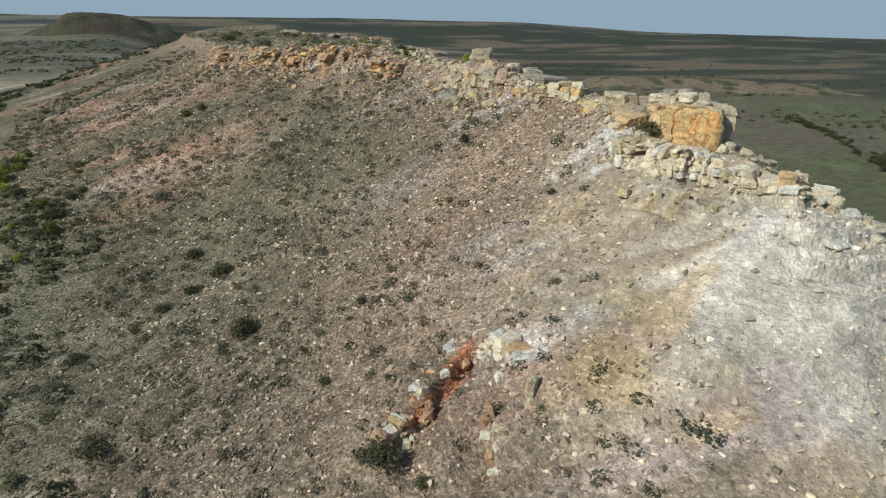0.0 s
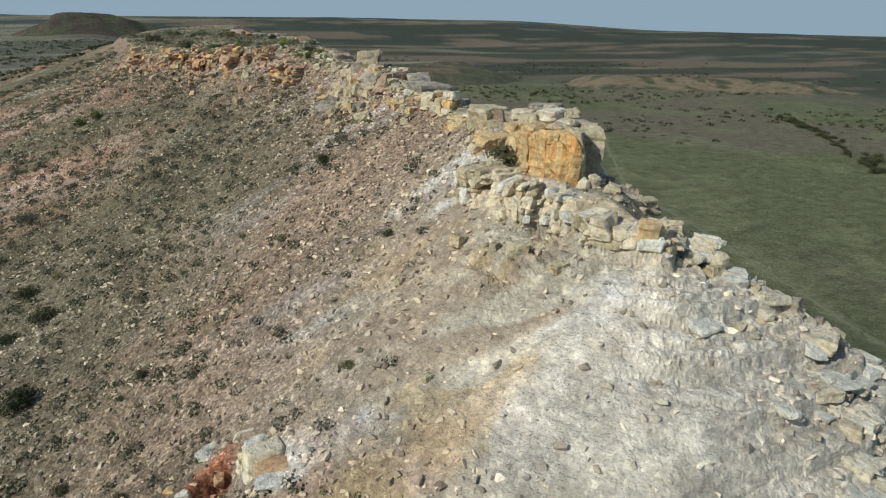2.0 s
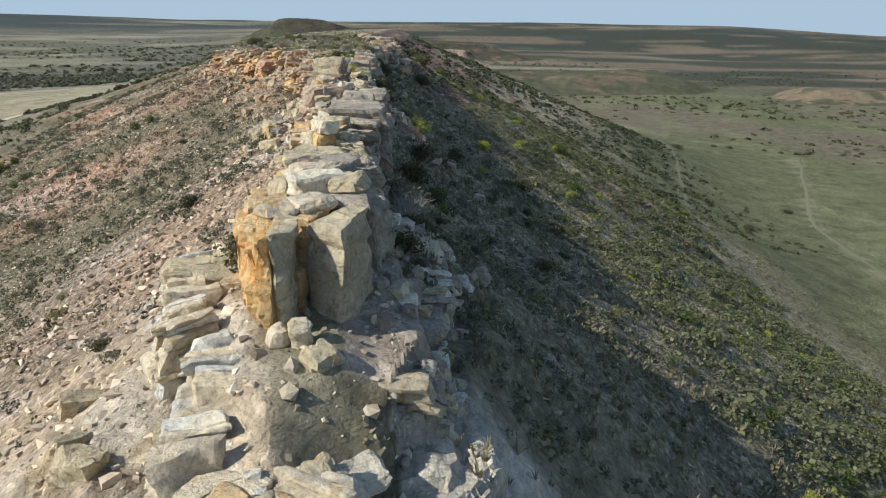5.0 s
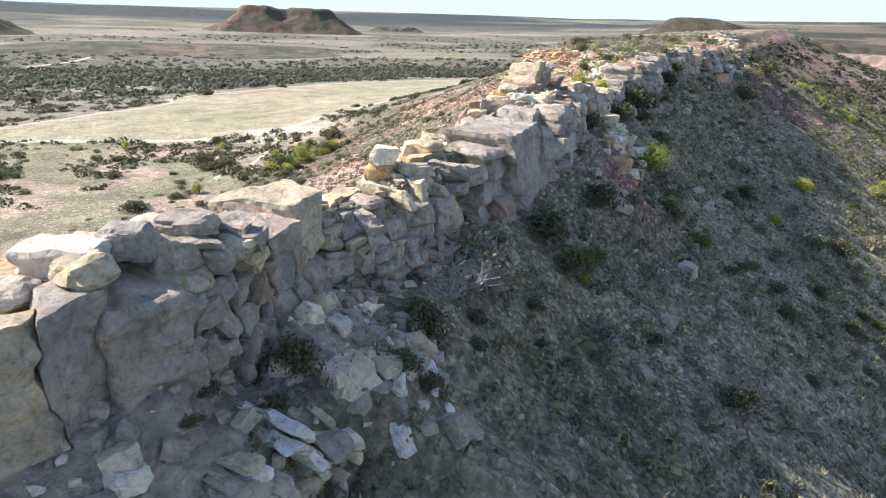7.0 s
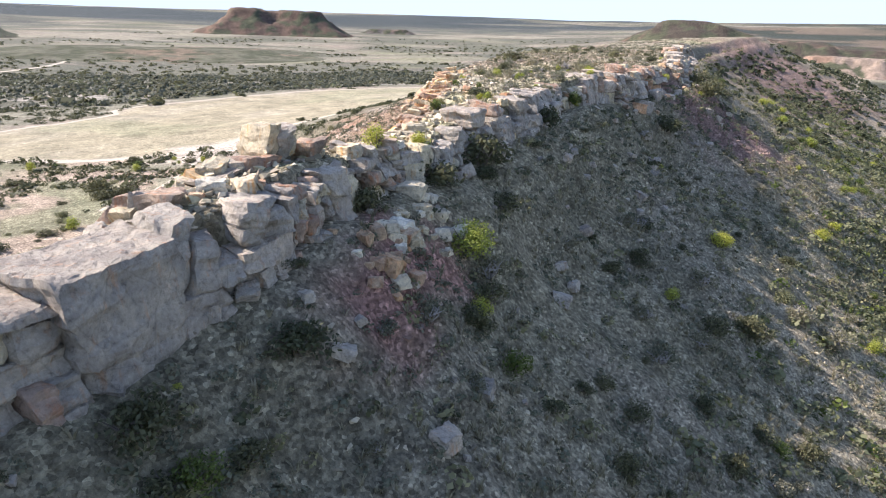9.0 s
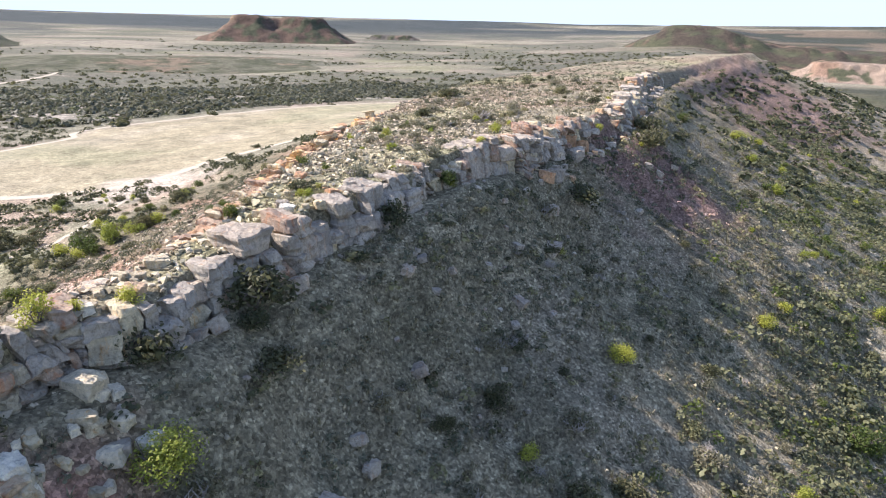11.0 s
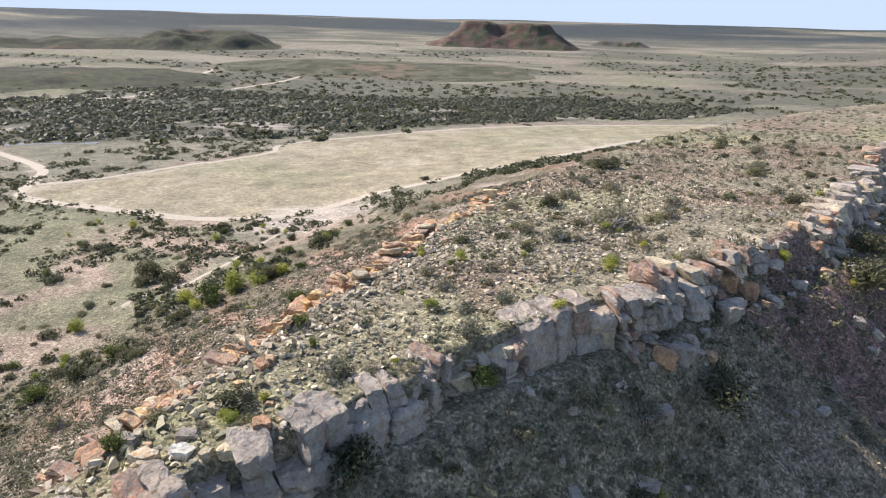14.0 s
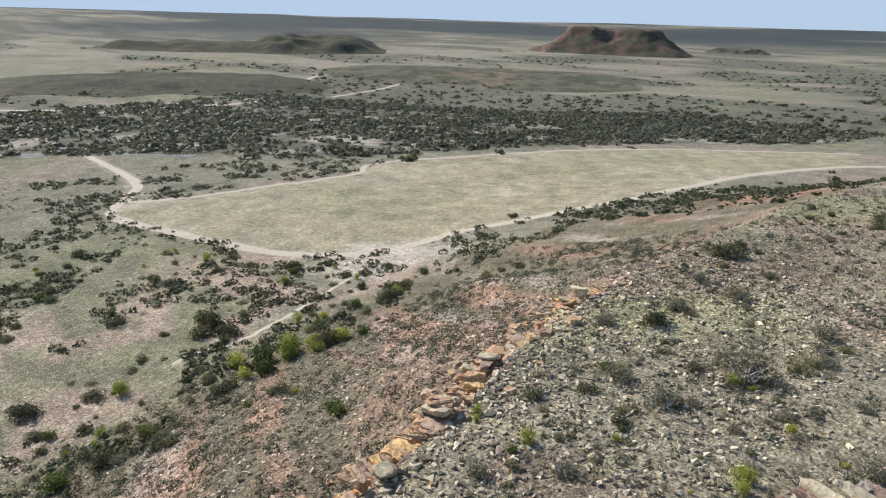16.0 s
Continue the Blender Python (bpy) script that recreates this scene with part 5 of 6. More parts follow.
for name, box, n, keep, lo, hi, vs, pale, label in (
        ("scree", (-62, -4, -14, 130), 92000, west_keep, 0.07, 0.48, PEBBLES, 0.8, "loose brown and pale stones on the west slope"),
        ("chalk_flakes", (-24, 2, -14, 14), 5000, west_keep, 0.05, 0.32, FLAKES, 0.3, "pale flat stone flakes on the nose of the ridge"),
        ("talus", (-6, 60, -12, 135), 14000, east_keep, 0.07, 0.4, STONES, 0.2, "grey loose stones under the cliff"),
        ("plateau_stones", (-29, 5, 66, 150), 14000, top_keep, 0.06, 0.4, STONES, 0.6, "small pale stones on the flat top"),
        ("rim_rubble", (-32, -4, 14, 125), 20000, rim_keep, 0.1, 0.7, STONES, 0.65, "orange and pale rubble along the crest")):
    x, y = sample(n, *box, keep)
    strew(name, vs, x, y, stone_size(len(x), lo, hi, 2.7), M_RUBBLE, label, "stones", 0.12, stone_tint(x, y, pale), squash=((0.9, 1.4), (0.7, 1.1), (0.6, 1.1)))


# ---- plants ----
def leaves(seed, n, lobes, size, tall=1.0, spread=0.6):
    """Foliage of a bush one metre in radius, standing on the ground: small quads in uneven clumps."""
    g = np.random.default_rng(seed)
    c = g.normal(0, 1, (lobes, 3))
    c /= np.linalg.norm(c, axis=1)[:, None]
    c *= g.uniform(0.25, spread, lobes)[:, None]
    c[:, 2] = np.abs(c[:, 2]) * 0.9 + 0.25
    rad = g.uniform(0.28, 0.5, lobes)
    w = g.integers(0, lobes, n)
    d = g.normal(0, 1, (n, 3))
    d /= np.linalg.norm(d, axis=1)[:, None]
    p = c[w] + d * (rad[w] * g.uniform(0.55, 1.05, n))[:, None]
    p[:, 2] = np.abs(p[:, 2]) * tall
    a = d + g.normal(0, 0.7, (n, 3))
    a /= np.linalg.norm(a, axis=1)[:, None]
    u = np.cross(a, g.normal(0, 1, (n, 3)))
    u /= np.linalg.norm(u, axis=1)[:, None]
    v = np.cross(a, u)
    s = (size * g.uniform(0.6, 1.3, n))[:, None]
    q = np.stack([p - u * s, p - v * s * 0.5 - u * s * 0.1, p + u * s, p + v * s * 0.5 + u * s * 0.2], 1)
    return q.reshape(-1, 3), np.arange(4 * n).reshape(-1, 4)


def dome(seed, n, size, tall=0.8):
    """A small compact bush one metre in radius: leaf clumps over a lumpy dome, facing outwards."""
    g = np.random.default_rng(seed)
    d = g.normal(0, 1, (n, 3))
    d[:, 2] = np.abs(d[:, 2]) * 0.9 + 0.02
    d /= np.linalg.norm(d, axis=1)[:, None]
    bump_at = g.normal(0, 1, (4, 3))
    r = 0.72 + 0.16 * np.cos(3 * d @ bump_at.T).mean(1) + g.uniform(-0.12, 0.14, n)
    p = d * r[:, None] * np.array((1, 1, tall))
    a = d + g.normal(0, 0.38, (n, 3))
    a /= np.linalg.norm(a, axis=1)[:, None]
    u = np.cross(a, g.normal(0, 1, (n, 3)))
    u /= np.linalg.norm(u, axis=1)[:, None]
    v = np.cross(a, u)
    s = (size * g.uniform(0.6, 1.3, n))[:, None]
    q = np.stack([p - u * s, p - v * s * 0.8 - a * s * 0.3, p + u * s - a * s * 0.2, p + v * s * 0.9], 1)
    return q.reshape(-1, 3), np.arange(4 * n).reshape(-1, 4)


def sticks(seed, n, tall=1.0, thick=0.03, wide=0.9, start=0.12):
    """Bare stems: three-sided, tapered, forking outwards from the base."""
    g = random.Random(seed)
    co, f = [], []

    def stem(a, b, ra, rb):
        d = (b - a).normalized()
        u = d.orthogonal().normalized()
        v = d.cross(u)
        k = len(co)
        for p, r in ((a, ra), (b, rb)):
            for i in range(3):
                t = i * 2.0944
                co.append(p + (u * math.cos(t) + v * math.sin(t)) * r)
        for i in range(3):
            j = (i + 1) % 3
            f.append((k + i, k + j, k + 3 + j, k + 3 + i))

    for _ in range(n):
        az = g.uniform(0, 6.283)
        a = Vector((math.cos(az) * start * g.random(), math.sin(az) * start * g.random(), -0.08))
        b = a + Vector((math.cos(az) * wide * g.uniform(0.15, 0.5), math.sin(az) * wide * g.uniform(0.15, 0.5), tall * g.uniform(0.35, 0.65)))
        stem(a, b, thick, thick * 0.6)
        for _ in range(3):
            e = b + Vector((g.uniform(-0.4, 0.4) * wide, g.uniform(-0.4, 0.4) * wide, tall * g.uniform(0.1, 0.45)))
            stem(b, e, thick * 0.55, thick * 0.2)
    return np.array([v[:] for v in co]), np.array(f)


def shrub(name, seed, leaf, wood, n, lobes, size, tall, stems, label, category, group):
    """A bush of radius one: stems and foliage under one base."""
    base = new(name)
    tagged(base, label, category, group)
    co, f = sticks(seed, stems, tall * 0.9, 0.04 if leaf else 0.018, 0.8 if leaf else 1.3)
    st = new("branchwork", fast_mesh("branchwork", co, f, wood))
    st.parent = base
    if leaf:
        co, f = leaves(seed, n, lobes, size, tall)
        fo = new("foliage", fast_mesh("foliage", co, f, leaf))
        fo.parent = base
    return base


KINDS = {
    "y": ("yellow_bush", M_YELLOW, M_BARK, 1000, 14, 0.066, 1.15, 6, "bright yellow-green leafy bush on the rocky slope", "bush"),
    "g": ("green_bush", M_GREEN, M_BARK, 1000, 14, 0.066, 1.05, 6, "rounded green bush on stony ground", "bush"),
    "d": ("dark_bush", M_DARK, M_BARK, 900, 13, 0.066, 0.68, 6, "dark green spreading bush on the slope", "bush"),
    "o": ("olive_shrub", M_OLIVE, M_BARK, 700, 10, 0.068, 0.7, 5, "low olive-green shrub among stones", "shrub"),
    "s": ("grey_shrub", M_GREYLEAF, M_TWIG, 700, 9, 0.064, 0.7, 9, "low grey-green dry shrub among stones", "shrub"),
    "t": ("dry_bush", None, M_TWIG, 0, 0, 0, 1.2, 40, "leafless grey dry bush with thin twigs", "bush"),
}
KINDS["Y"] = (*KINDS["y"][:3], 3200, 36, 0.042, 1.1, 9, "large bright yellow-green leafy bush on the slope", "bush")
KINDS["G"] = (*KINDS["g"][:3], 2600, 20, 0.042, 0.95, 9, "large dense green bush below the cliff", "bush")
SEEDS = {}


def grow(kind, x, y, r, group=""):
    """A bush of a kind at a place."""
    kind = kind.upper() if kind in "yg" and r > 1.15 and -12 < x < 40 else kind
    name, leaf, wood, n, lobes, size, tall, stems, label, cat = KINDS[kind]
    m = Matrix.Translation((x, y, float(ground_z(x, y)) - 0.05 * r)) @ pose(0, 0, 0, 0, 0, R.uniform(0, 360)) @ Matrix.Diagonal((r * R.uniform(0.9, 1.15), r * R.uniform(0.9, 1.15), r * R.uniform(0.85, 1.15), 1))
    made = SEEDS.setdefault(kind, [])
    if len(made) < (3 if kind in "YG" else 4):
        ob = shrub(name, 900 + 17 * len(made) + ord(kind), leaf, wood, n, lobes, size, tall, stems, label, cat, group or cat + "es of the ridge" if cat == "bush" else "shrubs of the ridge")
        made.append(ob)
        ob.matrix_basis = m
        return ob
    return copy_thing(R.choice(made), m)


WEST = [(-36.0, 92.5, 1.4), (-41.8, 70.6, 2.0), (-38.3, 42.9, 1.6), (-41.2, 42.6, 1.3), (-44.0, 40.8, 1.3), (-46.8, 39.1, 0.8), (-35.3, 6.9, 1.0), (-33.9, 3.9, 0.6), (-35.5, 16.6, 0.6), (-39.8, 21.7, 0.4),
        (-36.9, 13.7, 0.35), (-52.9, 27.7, 1.0), (-49.6, 20.9, 1.1), (-54.4, 20.8, 1.1), (-21.5, 26.3, 0.7), (-23.3, 31.3, 0.5), (-27.7, 70.9, 0.8), (-16.4, 33.4, 0.5), (-54.4, 77.6, 1.3), (-52.0, 81.8, 1.5),
        (-16.9, 18.5, 0.5), (-20.7, 18.6, 0.4), (-22.3, 10.0, 0.6), (-49.2, 47.6, 1.4), (-31.2, 21.3, 0.35), (-32.5, 15.3, 0.35), (-32.6, 12.1, 0.4)]
WEST_B = [(-29.7, 52.8, 0.5), (-37.7, 50.9, 0.8), (-40.3, 49.7, 0.8), (-46.2, 36.9, 1.1), (-51.8, 37.1, 1.0), (-52.7, 31.9, 1.0), (-38.6, 28.6, 1.0), (-32.4, 20.4, 0.5), (-28.6, 18.3, 0.4)]
for k, (x, y, r) in enumerate(WEST + WEST_B):
    grow("g" if k == 0 else R.choice("dosd"), x, y, r)
EAST_YELLOW = [(-0.5, 52.7, 1.8), (9.6, 68.4, 1.0), (1.3, 49.8, 0.8), (23.5, 100.9, 1.2), (-6.0, 52.5, 1.0), (-5.7, 53.8, 0.55), (-4.2, 57.5, 0.6), (23.9, 183.0, 1.3), (25.4, 140.7, 1.2), (19.9, 173.0, 1.2), (-6.5, 72.0, 0.7), (27.7, 118.2, 1.0),
               (25.7, 80.4, 1.0), (-1.0, 33.3, 0.6), (-3.3, 35.1, 0.4), (-5.0, 55.8, 0.9), (21.7, 117.3, 1.0), (-4.8, 37.1, 0.4), (-1.7, 82.3, 0.9), (22.1, 156.8, 1.2), (-1.7, 88.8, 0.8), (-6.5, 70.1, 0.5), (-3.3, 97.6, 0.7), (8.2, 117.5, 1.0), (6.1, 88.0, 0.7), (3.6, 113.4, 0.9), (1.2, 132.1, 1.0), (-4.3, 78.2, 0.3)]
EAST_GREEN = [(3.6, 48.6, 1.1), (-1.9, 82.2, 1.3), (-1.5, 33.8, 1.1), (-8.5, 66.0, 0.8), (-11.8, 77.6, 0.7), (-10.1, 97.2, 0.4), (-10.1, 102.4, 0.4), (10.2, 156.0, 1.8)]
EAST_DARK = [(-0.8, 59.4, 1.5), (-1.6, 68.8, 1.1), (5.7, 96.0, 2.1), (11.1, 138.4, 2.6), (5.5, 86.7, 1.5), (6.5, 75.3, 1.4), (7.2, 53.2, 0.65), (12.8, 67.6, 1.5), (7.6, 126.1, 2.3), (15.4, 70.1, 1.1), (7.0, 70.0, 1.0), (-2.6, 60.2, 0.95), (-4.0, 54.9, 1.1), (1.0, 51.1, 1.1), (-1.9, 32.7, 1.5), (-3.3, 25.1, 0.8), (-3.5, 19.6, 0.46),
             (-6.0, 15.2, 0.4), (-5.9, 20.5, 0.5), (-3.0, 20.5, 0.4), (-6.1, 17.0, 0.4), (-3.1, 33.6, 1.0), (1.2, 48.7, 0.9), (8.9, 119.4, 2.4), (-4.2, 30.1, 0.55), (-4.2, 27.8, 0.6), (-1.0, 35.3, 0.6), (-22.5, 130.3, 1.8), (9.1, 53.1, 0.8), (11.3, 48.9, 0.7), (16.1, 59.6, 0.8), (19.0, 61.2, 0.9), (12.5, 58.4, 0.6), (-10.7, 15.6, 0.9)]
EAST_OLIVE = [(18.0, 79.7, 1.3), (29.4, 100.1, 1.7), (21.5, 82.2, 1.2), (-5.8, 37.9, 0.8), (-9.1, 68.1, 1.0), (-4.7, 38.4, 0.7), (-17.9, 81.3, 1.2), (-5.1, 70.4, 1.1), (-7.3, 114.2, 1.1), (-6.5, 136.9, 1.4), (-17.2, 154.8, 1.8), (-5.1, 63.8, 0.7)]
EAST_GREY = [(16.8, 67.4, 1.6), (24.9, 84.9, 1.4), (-3.1, 78.4, 0.4), (-2.4, 98.5, 0.9), (1.6, 109.0, 1.0), (-3.5, 82.8, 0.6), (-9.2, 109.0, 1.2), (-5.9, 75.5, 0.6), (-4.7, 77.0, 0.55), (-7.2, 83.9, 0.65)]
for kind, spots in (("y", EAST_YELLOW), ("g", EAST_GREEN), ("d", EAST_DARK), ("o", EAST_OLIVE), ("s", EAST_GREY)):
    for x, y, r in spots:
        grow(kind, x, y, r)
SHADE = [(-5.6, 14.4, 0.55), (-5.3, 17.6, 0.6), (-4.9, 16.2, 0.4), (-4.1, 22.6, 0.75), (-2.7, 23.8, 0.43), (-3.6, 19.3, 0.42), (-2.1, 28.4, 0.81), (2.3, 33.8, 0.62), (6.2, 33.0, 0.74), (-4.2, 55.5, 1.7), (-3.2, 61.4, 1.6), (-4.2, 48.4, 0.9), (-1.9, 73.5, 1.2), (6.8, 70.6, 0.85),
         (6.4, 51.6, 0.56), (-3.6, 41.4, 0.55), (-1.6, 39.2, 1.0), (5.6, 48.0, 0.63)]
SHADE_GREY = [(-0.4, 27.9, 0.6), (2.2, 28.4, 1.0), (4.5, 33.7, 0.62), (0.6, 31.0, 0.56), (-4.4, 38.4, 0.66), (17.4, 70.5, 1.1), (12.2, 64.9, 0.96), (9.7, 60.1, 0.69), (0.4, 45.7, 0.6), (2.8, 45.1, 0.7), (-0.4, 43.0, 0.67), (-4.2, 27.8, 0.9)]
for kind, spots in (("d", SHADE), ("s", SHADE_GREY)):
    for x, y, r in spots:
        grow(kind, x, y, r)
for _ in range(110):
    y = R.uniform(24, 110)
    grow(R.choice("dsst"), float(at_y(y, RX)) + R.uniform(2, 22), y, R.uniform(0.35, 0.8))
grow("t", -4.0, 26.4, 1.9), grow("t", -4.3, 25.0, 1.6), grow("t", -3.4, 27.0, 1.1), grow("s", -4.6, 27.5, 1.0), grow("t", -21.8, 90.7, 1.4), grow("t", -4.2, 100.0, 1.5), grow("t", 0.0, 31.0, 0.9)
TOP = [(-33.6, 91.9, 1.3, "g"), (-14.8, 102.9, 1.0, "s"), (-15.8, 95.8, 1.1, "o"), (-23.8, 130.3, 1.4, "o"), (-22.5, 132.3, 1.2, "o"), (-11.3, 110.0, 1.5, "o"), (-7.7, 113.0, 1.4, "o"), (-7.9, 108.8, 1.2, "s"), (-15.0, 108.2, 1.0, "o"),
       (-4.4, 107.7, 1.8, "s"), (-9.9, 91.5, 0.7, "s"), (-3.7, 98.5, 1.0, "y"), (-12.1, 88.5, 0.5, "s"), (-6.6, 118.1, 1.3, "o"), (-14.3, 99.3, 0.7, "d"), (-10.4, 97.6, 0.6, "d"), (-18.1, 112.0, 0.9, "d"), (-12.4, 91.0, 0.45, "g")]
TOP_B = [(-13.5, 122.7, 1.2, "s"), (-9.0, 120.2, 1.1, "o"), (-17.8, 115.8, 1.0, "s"), (-15.7, 103.0, 0.5, "g"), (-12.0, 107.4, 0.6, "d"), (-3.9, 104.6, 1.0, "s"), (-11.5, 94.6, 0.6, "o"), (-10.1, 72.8, 0.7, "o"), (-6.8, 71.0, 1.1, "d"),
         (-24.9, 71.7, 1.3, "d"), (-28.3, 77.7, 1.1, "o"), (-2.5, 89.9, 0.8, "o"), (-2.6, 75.7, 0.5, "s"), (-7.5, 84.0, 0.7, "y"), (-9.0, 76.5, 0.6, "g"), (-61.2, 91.0, 1.4, "d"), (-19.0, 121.0, 1.2, "s"), (-5.0, 125.0, 1.3, "o")]
for x, y, r, kind in TOP + TOP_B:
    grow(kind, x, y, r)
for _ in range(380):
    x, y = R.uniform(-26, 1), R.uniform(68, 165)
    dl, dr, e, d = ridge_frame(np.array(x), np.array(y))
    if dl < -0.8 and dr < -1.2:
        grow(R.choice("sssstosoy" if y < 125 else "osd"), x, y, 0.22 + 0.6 * R.random() ** 1.7)
# the long thicket at the western foot, scrub beyond it
THICKET = [(-62.5, 107.5, 2.0), (-64.5, 104.5, 2.2), (-65.5, 101.0, 2.5), (-66.5, 97.5, 2.4), (-67.5, 94.5, 2.0), (-63.8, 100.5, 1.8), (-64.0, 97.0, 1.8), (-63.0, 94.0, 1.6), (-62.0, 103.5, 1.7), (-60.8, 110.0, 1.5)]
for k, (x, y, r) in enumerate(THICKET):
    grow("g" if k in (3, 6, 9) else "y", x, y, r)
SCRUB = [(-79.0, 85.2, 2.4), (-77.0, 83.5, 2.0), (-83.5, 96.0, 2.6), (-81.0, 94.0, 2.2), (-85.2, 89.8, 1.7), (-94.4, 85.0, 1.8), (-76.9, 78.5, 2.2), (-78.5, 76.5, 1.8), (-68.4, 71.0, 1.9), (-67.3, 82.5, 1.2), (-74.5, 124.4, 2.3), (-71.1, 121.1, 2.0),
         (-102.4, 72.5, 2.4), (-104.0, 70.0, 1.9), (-73.0, 81.1, 1.5), (-96.0, 171.5, 1.8), (-150.0, 82.0, 1.5), (-143.0, 83.0, 1.1), (-62.8, 106.0, 2.0), (-57.0, 84.0, 1.4), (-70.0, 116.0, 1.7), (-76.0, 128.0, 1.9)]
for x, y, r in SCRUB:
    grow(R.choice("do"), x, y, r * 0.85)
for _ in range(640):
    x, y = R.uniform(-140, -50), R.uniform(30, 140)
    c = float(fbm(np.array(x), np.array(y), 11, 2, 301))
    if c > 0.05 and not bool(inside(np.array(x), np.array(y), FIELD)) and float(path_dist(np.array(x), np.array(y), TRACK_SOUTH)) > 4:
        grow(R.choice("dodogyo"), x, y, R.uniform(0.5, 1.7))
for _ in range(520):
    y = R.uniform(-6, 200)
    x = float(at_y(y, RX)) + R.uniform(9, 74)
    if R.random() < 0.2 + 0.8 * float(smooth(14, 34, np.array(x))):
        grow(R.choice("ogosdgoogsy"), x, y, R.uniform(0.45, 1.25))

# ---- scrub, grass and woods too many to count ----
LOW = [dome(60 + k, 30, 0.185, 0.75) for k in range(6)]
FINE = [dome(40 + k, 54, 0.12, 0.75) for k in range(6)]
TREE = [dome(80 + k, 44, 0.145, 0.8) for k in range(7)]
FARCLUMP = [dome(100 + k, 14, 0.32, 0.75) for k in range(5)]


def tuft(seed):
    g = np.random.default_rng(seed)
    co, f = [], []
    for k in range(6):
        a, lean, h, w = g.uniform(0, 6.28), g.uniform(0.1, 0.7), g.uniform(0.6, 1.1), 0.07
        d, s = np.array((math.cos(a), math.sin(a), 0)), np.array((-math.sin(a), math.cos(a), 0))
        b = d * 0.12
        t = b + d * lean + np.array((0, 0, h))
        m = b + d * lean * 0.4 + np.array((0, 0, h * 0.6))
        w = 0.1
        co += [b - s * w, b + s * w, m + s * w * 0.8, m - s * w * 0.8, m - s * w * 0.8, m + s * w * 0.8, t + s * w * 0.15, t - s * w * 0.15]
        f += [range(8 * k, 8 * k + 4), range(8 * k + 4, 8 * k + 8)]
    return np.array(co), np.array([list(q) for q in f])


TUFT = [tuft(k) for k in range(6)]


def anywhere(kx, ky):
    return 0.3 + 0.7 * smooth(-0.1, 0.4, fbm(kx, ky, 7, 2, 221))


def west_scrub(x, y):
    dl, dr, e, d = ridge_frame(x, y)
    return (d > 3) * (dr < -3) * smooth(70, 50, d) * anywhere(x, y) * (0.4 + 0.6 * smooth(15, 60, y + 0.9 * d - 10)) * smooth(11, 24, np.hypot(x + 8, y - 3))


def east_scrub(x, y):
    dl, dr, e, d = ridge_frame(x, y)
    return (dr > 1.2) * anywhere(x, y) * (0.5 + 0.5 * smooth(10, 30, dr)) * smooth(110, 70, dr)


def lower_east(x, y):
    dl, dr, e, d = ridge_frame(x, y)
    return smooth(14, 30, dr + 4 * fbm(x, y, 9, 2, 225)) * smooth(92, 70, dr) * anywhere(x, y)


def far_slope(x, y):
    dl, dr, e, d = ridge_frame(x, y)
    return (dr > 5) * smooth(150, 90, dr) * smooth(135, 175, y) * anywhere(x, y)


def north_west(x, y):
    dl, dr, e, d = ridge_frame(x, y)
    return smooth(3, 9, d) * (dl > 0) * smooth(80, 60, d) * smooth(165, 200, y) * (1 - inside(x, y, FIELD)) * anywhere(x, y)


def plain_scrub(x, y):
    dl, dr, e, d = ridge_frame(x, y)
    return (d > 42) * (x < -45) * smooth(-0.2, 0.3, fbm(x, y, 10, 2, 301)) * (1 - inside(x, y, FIELD)) * smooth(230, 120, np.hypot(x + 70, y - 80))


def wood_keep(x, y):
    return inside(x, y, WOODS) * (0.25 + 0.75 * smooth(-0.45, 0.05, fbm(x, y, 38, 3, 231)))


def far_keep(x, y):
    r = np.hypot(x, y - 80)
    return (r > 210) * smooth(1500, 500, r) * smooth(-0.15, 0.3, fbm(x * 0.8, y * 1.5, 120, 4, 91) + 0.5 * smooth(120, 40, np.hypot(x + 560, y - 215)) + 0.5 * smooth(130, 40, np.hypot(x + 560, y - 560)) + 0.5 * smooth(160, 60, np.hypot(x - 280, y - 690))) * (1 - inside(x, y, FIELD)) * (np.hypot(x, 0) + 0 * y > 30)


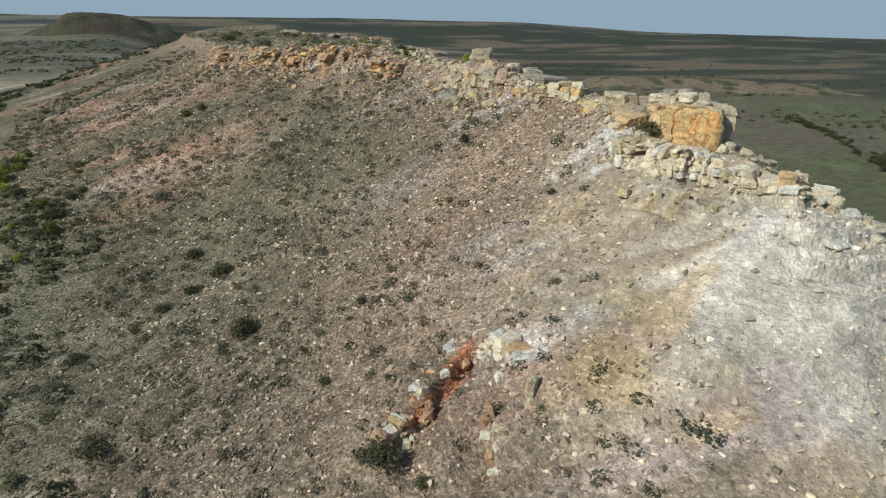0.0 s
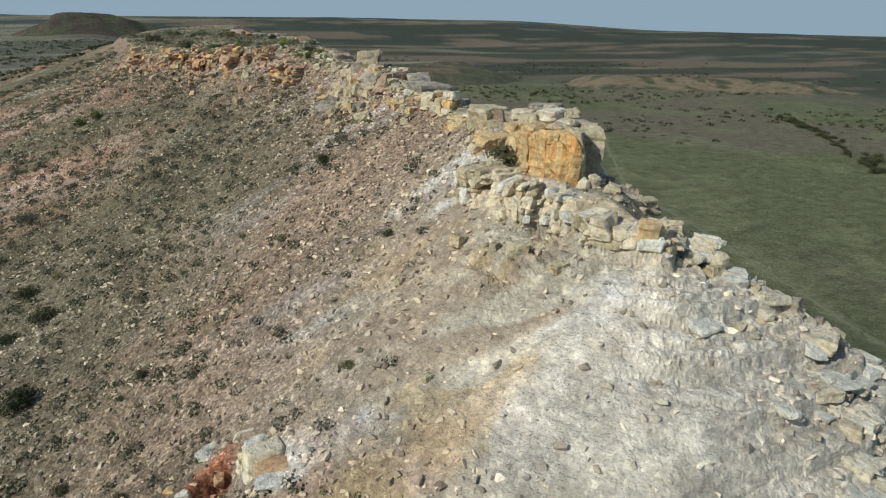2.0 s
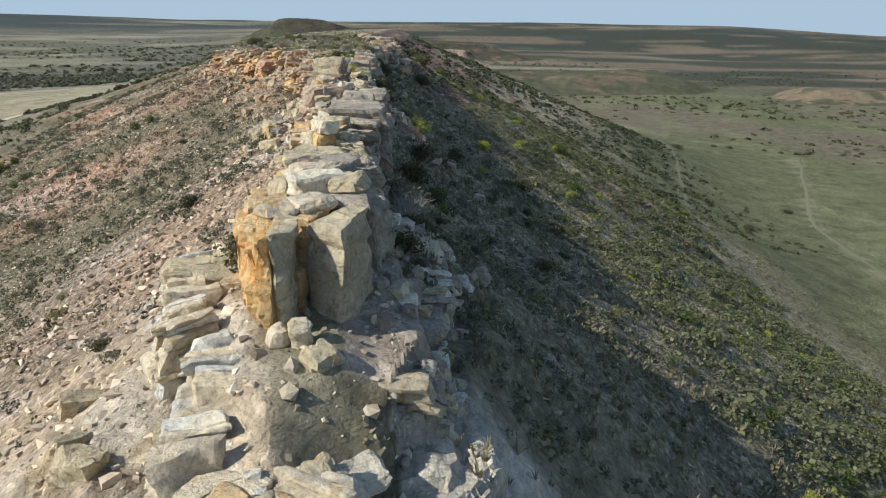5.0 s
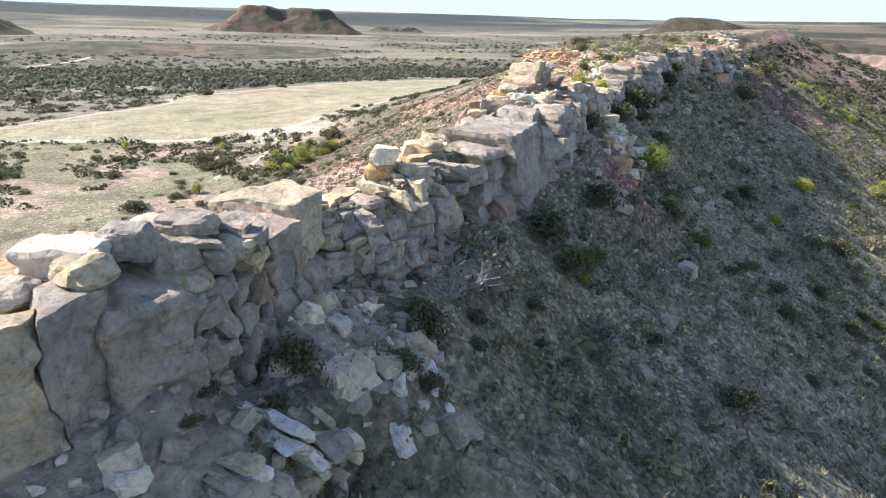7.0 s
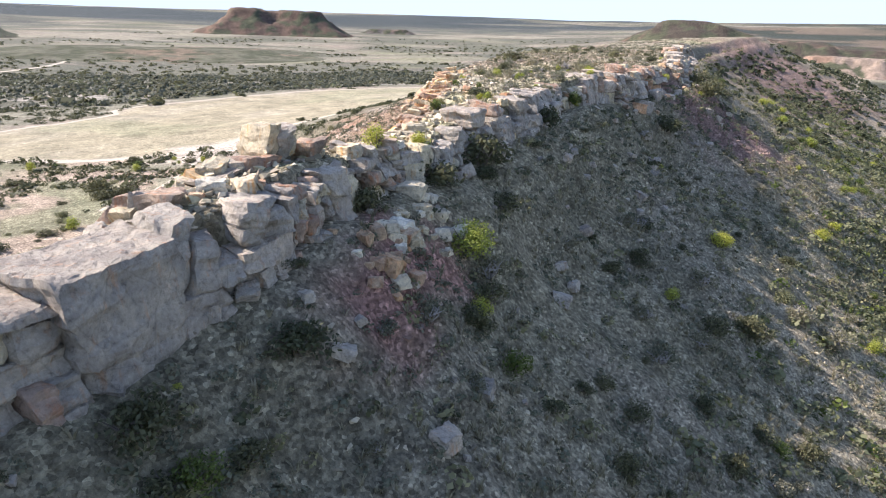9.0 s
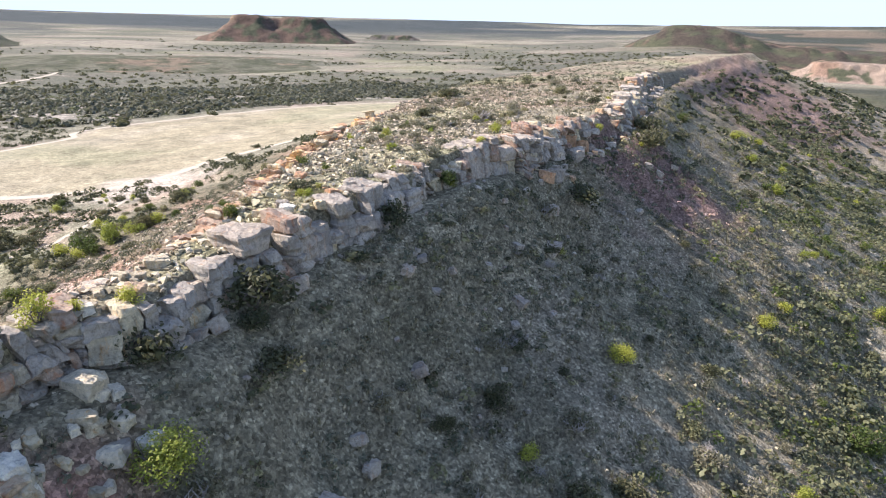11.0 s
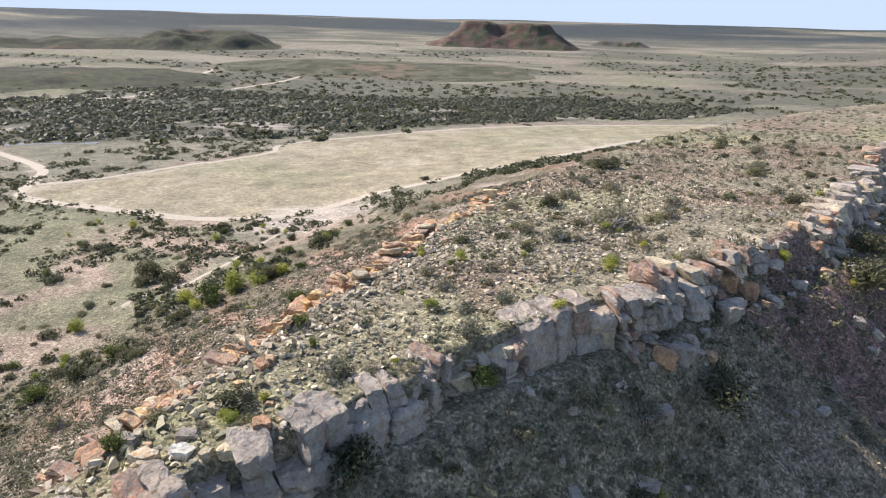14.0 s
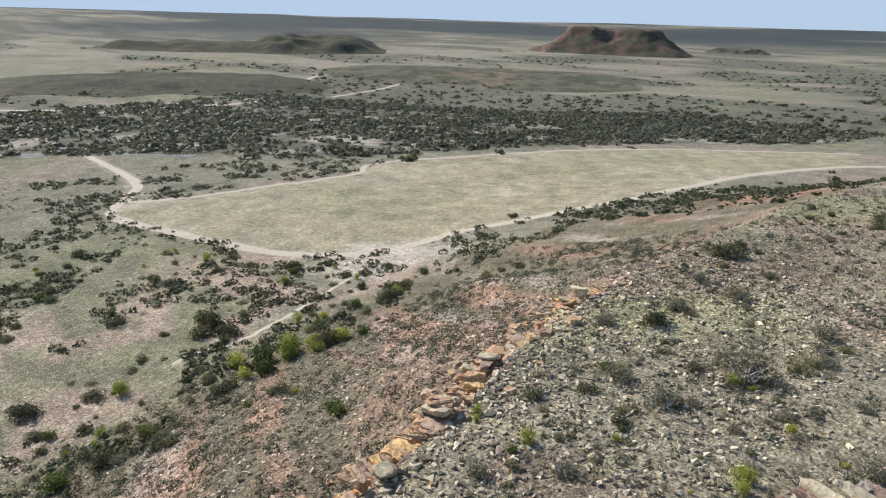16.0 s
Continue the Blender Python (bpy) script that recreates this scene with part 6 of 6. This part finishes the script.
for name, box, n, keep, lo, hi, vs, mat, label, cat in (
        ("west_scrub", (-66, -6, -14, 150), 13000, west_scrub, 0.2, 0.8, FINE, M_SCRUB, "small olive scrub on the stony west slope", "scrub"),
        ("west_dry_scrub", (-66, -6, -14, 135), 2600, west_scrub, 0.14, 0.42, LOW, M_GREYLEAF, "small dry grey scrub on the west slope", "scrub"),
        ("east_scrub", (-5, 110, -14, 230), 15000, east_scrub, 0.18, 0.85, LOW, M_OLIVE, "olive scrub on the shaded east slope", "scrub"),
        ("east_dark_scrub", (-5, 110, -14, 230), 7000, east_scrub, 0.18, 0.8, LOW, M_DARK, "dark scrub on the east slope", "scrub"),
        ("east_dry_scrub", (-5, 95, -10, 220), 8000, east_scrub, 0.2, 0.65, LOW, M_GREYLEAF, "dry grey scrub on the east slope", "scrub"),
        ("east_bush", (8, 80, -14, 220), 13000, lower_east, 0.45, 1.45, TREE, M_OLIVE, "pale olive bushes on the sunlit lower east slope", "scrub"),
        ("east_green_bush", (8, 80, -14, 220), 4000, lower_east, 0.35, 1.1, TREE, M_GREEN, "green bushes on the sunlit lower east slope", "scrub"),
        ("far_slope_bush", (5, 150, 135, 330), 7000, far_slope, 0.6, 1.7, FARCLUMP, M_DARK, "dark bushes on the far flank of the plateau", "scrub"),
        ("north_west_bush", (-115, -20, 150, 340), 9000, north_west, 0.5, 1.6, FARCLUMP, M_DARK, "dark bush on the far western flank", "scrub"),
        ("slope_scrub", (-5, 35, 10, 125), 13000, east_scrub, 0.22, 0.55, LOW, M_GREYLEAF, "grey-green tufts of scrub on the shaded slope", "scrub"),
        ("top_scrub", (-28, 6, 66, 240), 4200, top_keep, 0.12, 0.5, LOW, M_GREYLEAF, "low grey scrub on the flat top", "scrub"),
        ("plain_scrub", (-220, -45, -20, 200), 11000, plain_scrub, 0.4, 1.7, LOW, M_DARK, "olive scrub at the foot of the ridge", "scrub"),
        ("river_woods", (-520, -100, -40, 470), 15000, wood_keep, 1.3, 3.6, FARCLUMP, M_WOODS, "dark dense woods along the dry river", "woods"),
        ("river_bush", (-520, -100, -40, 470), 8000, wood_keep, 0.6, 2.2, FARCLUMP, M_OLIVE, "olive bushes along the dry river", "woods"),
        ("far_bush", (-1500, 1300, -500, 1500), 30000, far_keep, 1.3, 4.0, FARCLUMP, M_DARK, "dark bushes dotted over far farmland", "bushes")):
    x, y = sample(n, *box, keep)
    strew(name, vs, x, y, stone_size(len(x), lo, hi, 1.6), mat, label, cat, -0.03, upright=True, squash=((0.85, 1.3), (0.85, 1.3), (0.8, 1.2)))
for name, box, n, keep, mat, label in (
        ("east_grass", (-5, 75, 0, 160), 28000, east_keep, M_STRAW, "dry grass tufts on the shaded slope"),
        ("top_grass", (-28, 6, 60, 170), 5000, top_keep, M_STRAW, "dry grass tufts on the flat top"),
        ("west_grass", (-60, -8, 10, 130), 5000, west_scrub, M_STRAW, "dry grass tufts on the west slope")):
    x, y = sample(n, *box, keep)
    strew(name, TUFT, x, y, rng.uniform(0.15, 0.5, len(x)) if name[0] == "e" else rng.uniform(0.16, 0.42, len(x)), mat, label, "grass", 0.0, upright=True)
# hedge of dark bushes in the eastern valley, single bushes on its pasture
HEDGE = [(300, 160), (330, 190), (360, 221), (395, 262), (411, 279), (437, 324)]
for k in range(46):
    u = R.random() * 4.99
    (ax, ay), (bx, by) = HEDGE[int(u)], HEDGE[int(u) + 1]
    f = u - int(u)
    grow("d", ax + (bx - ax) * f + R.uniform(-5, 5), ay + (by - ay) * f + R.uniform(-5, 5), R.uniform(1.8, 3.6))
for x, y, r in ((123, 170, 2.2), (120, 166, 1.8), (159, 199, 2.0), (161, 286, 2.6), (165, 290, 2.2), (114, 146, 2.0), (204, 322, 2.6), (212, 320, 2.2), (231, 315, 3.0), (238, 310, 2.6), (246, 306, 2.4), (130, 250, 2.2), (104, 150, 1.6)):
    grow("d", x, y, r)
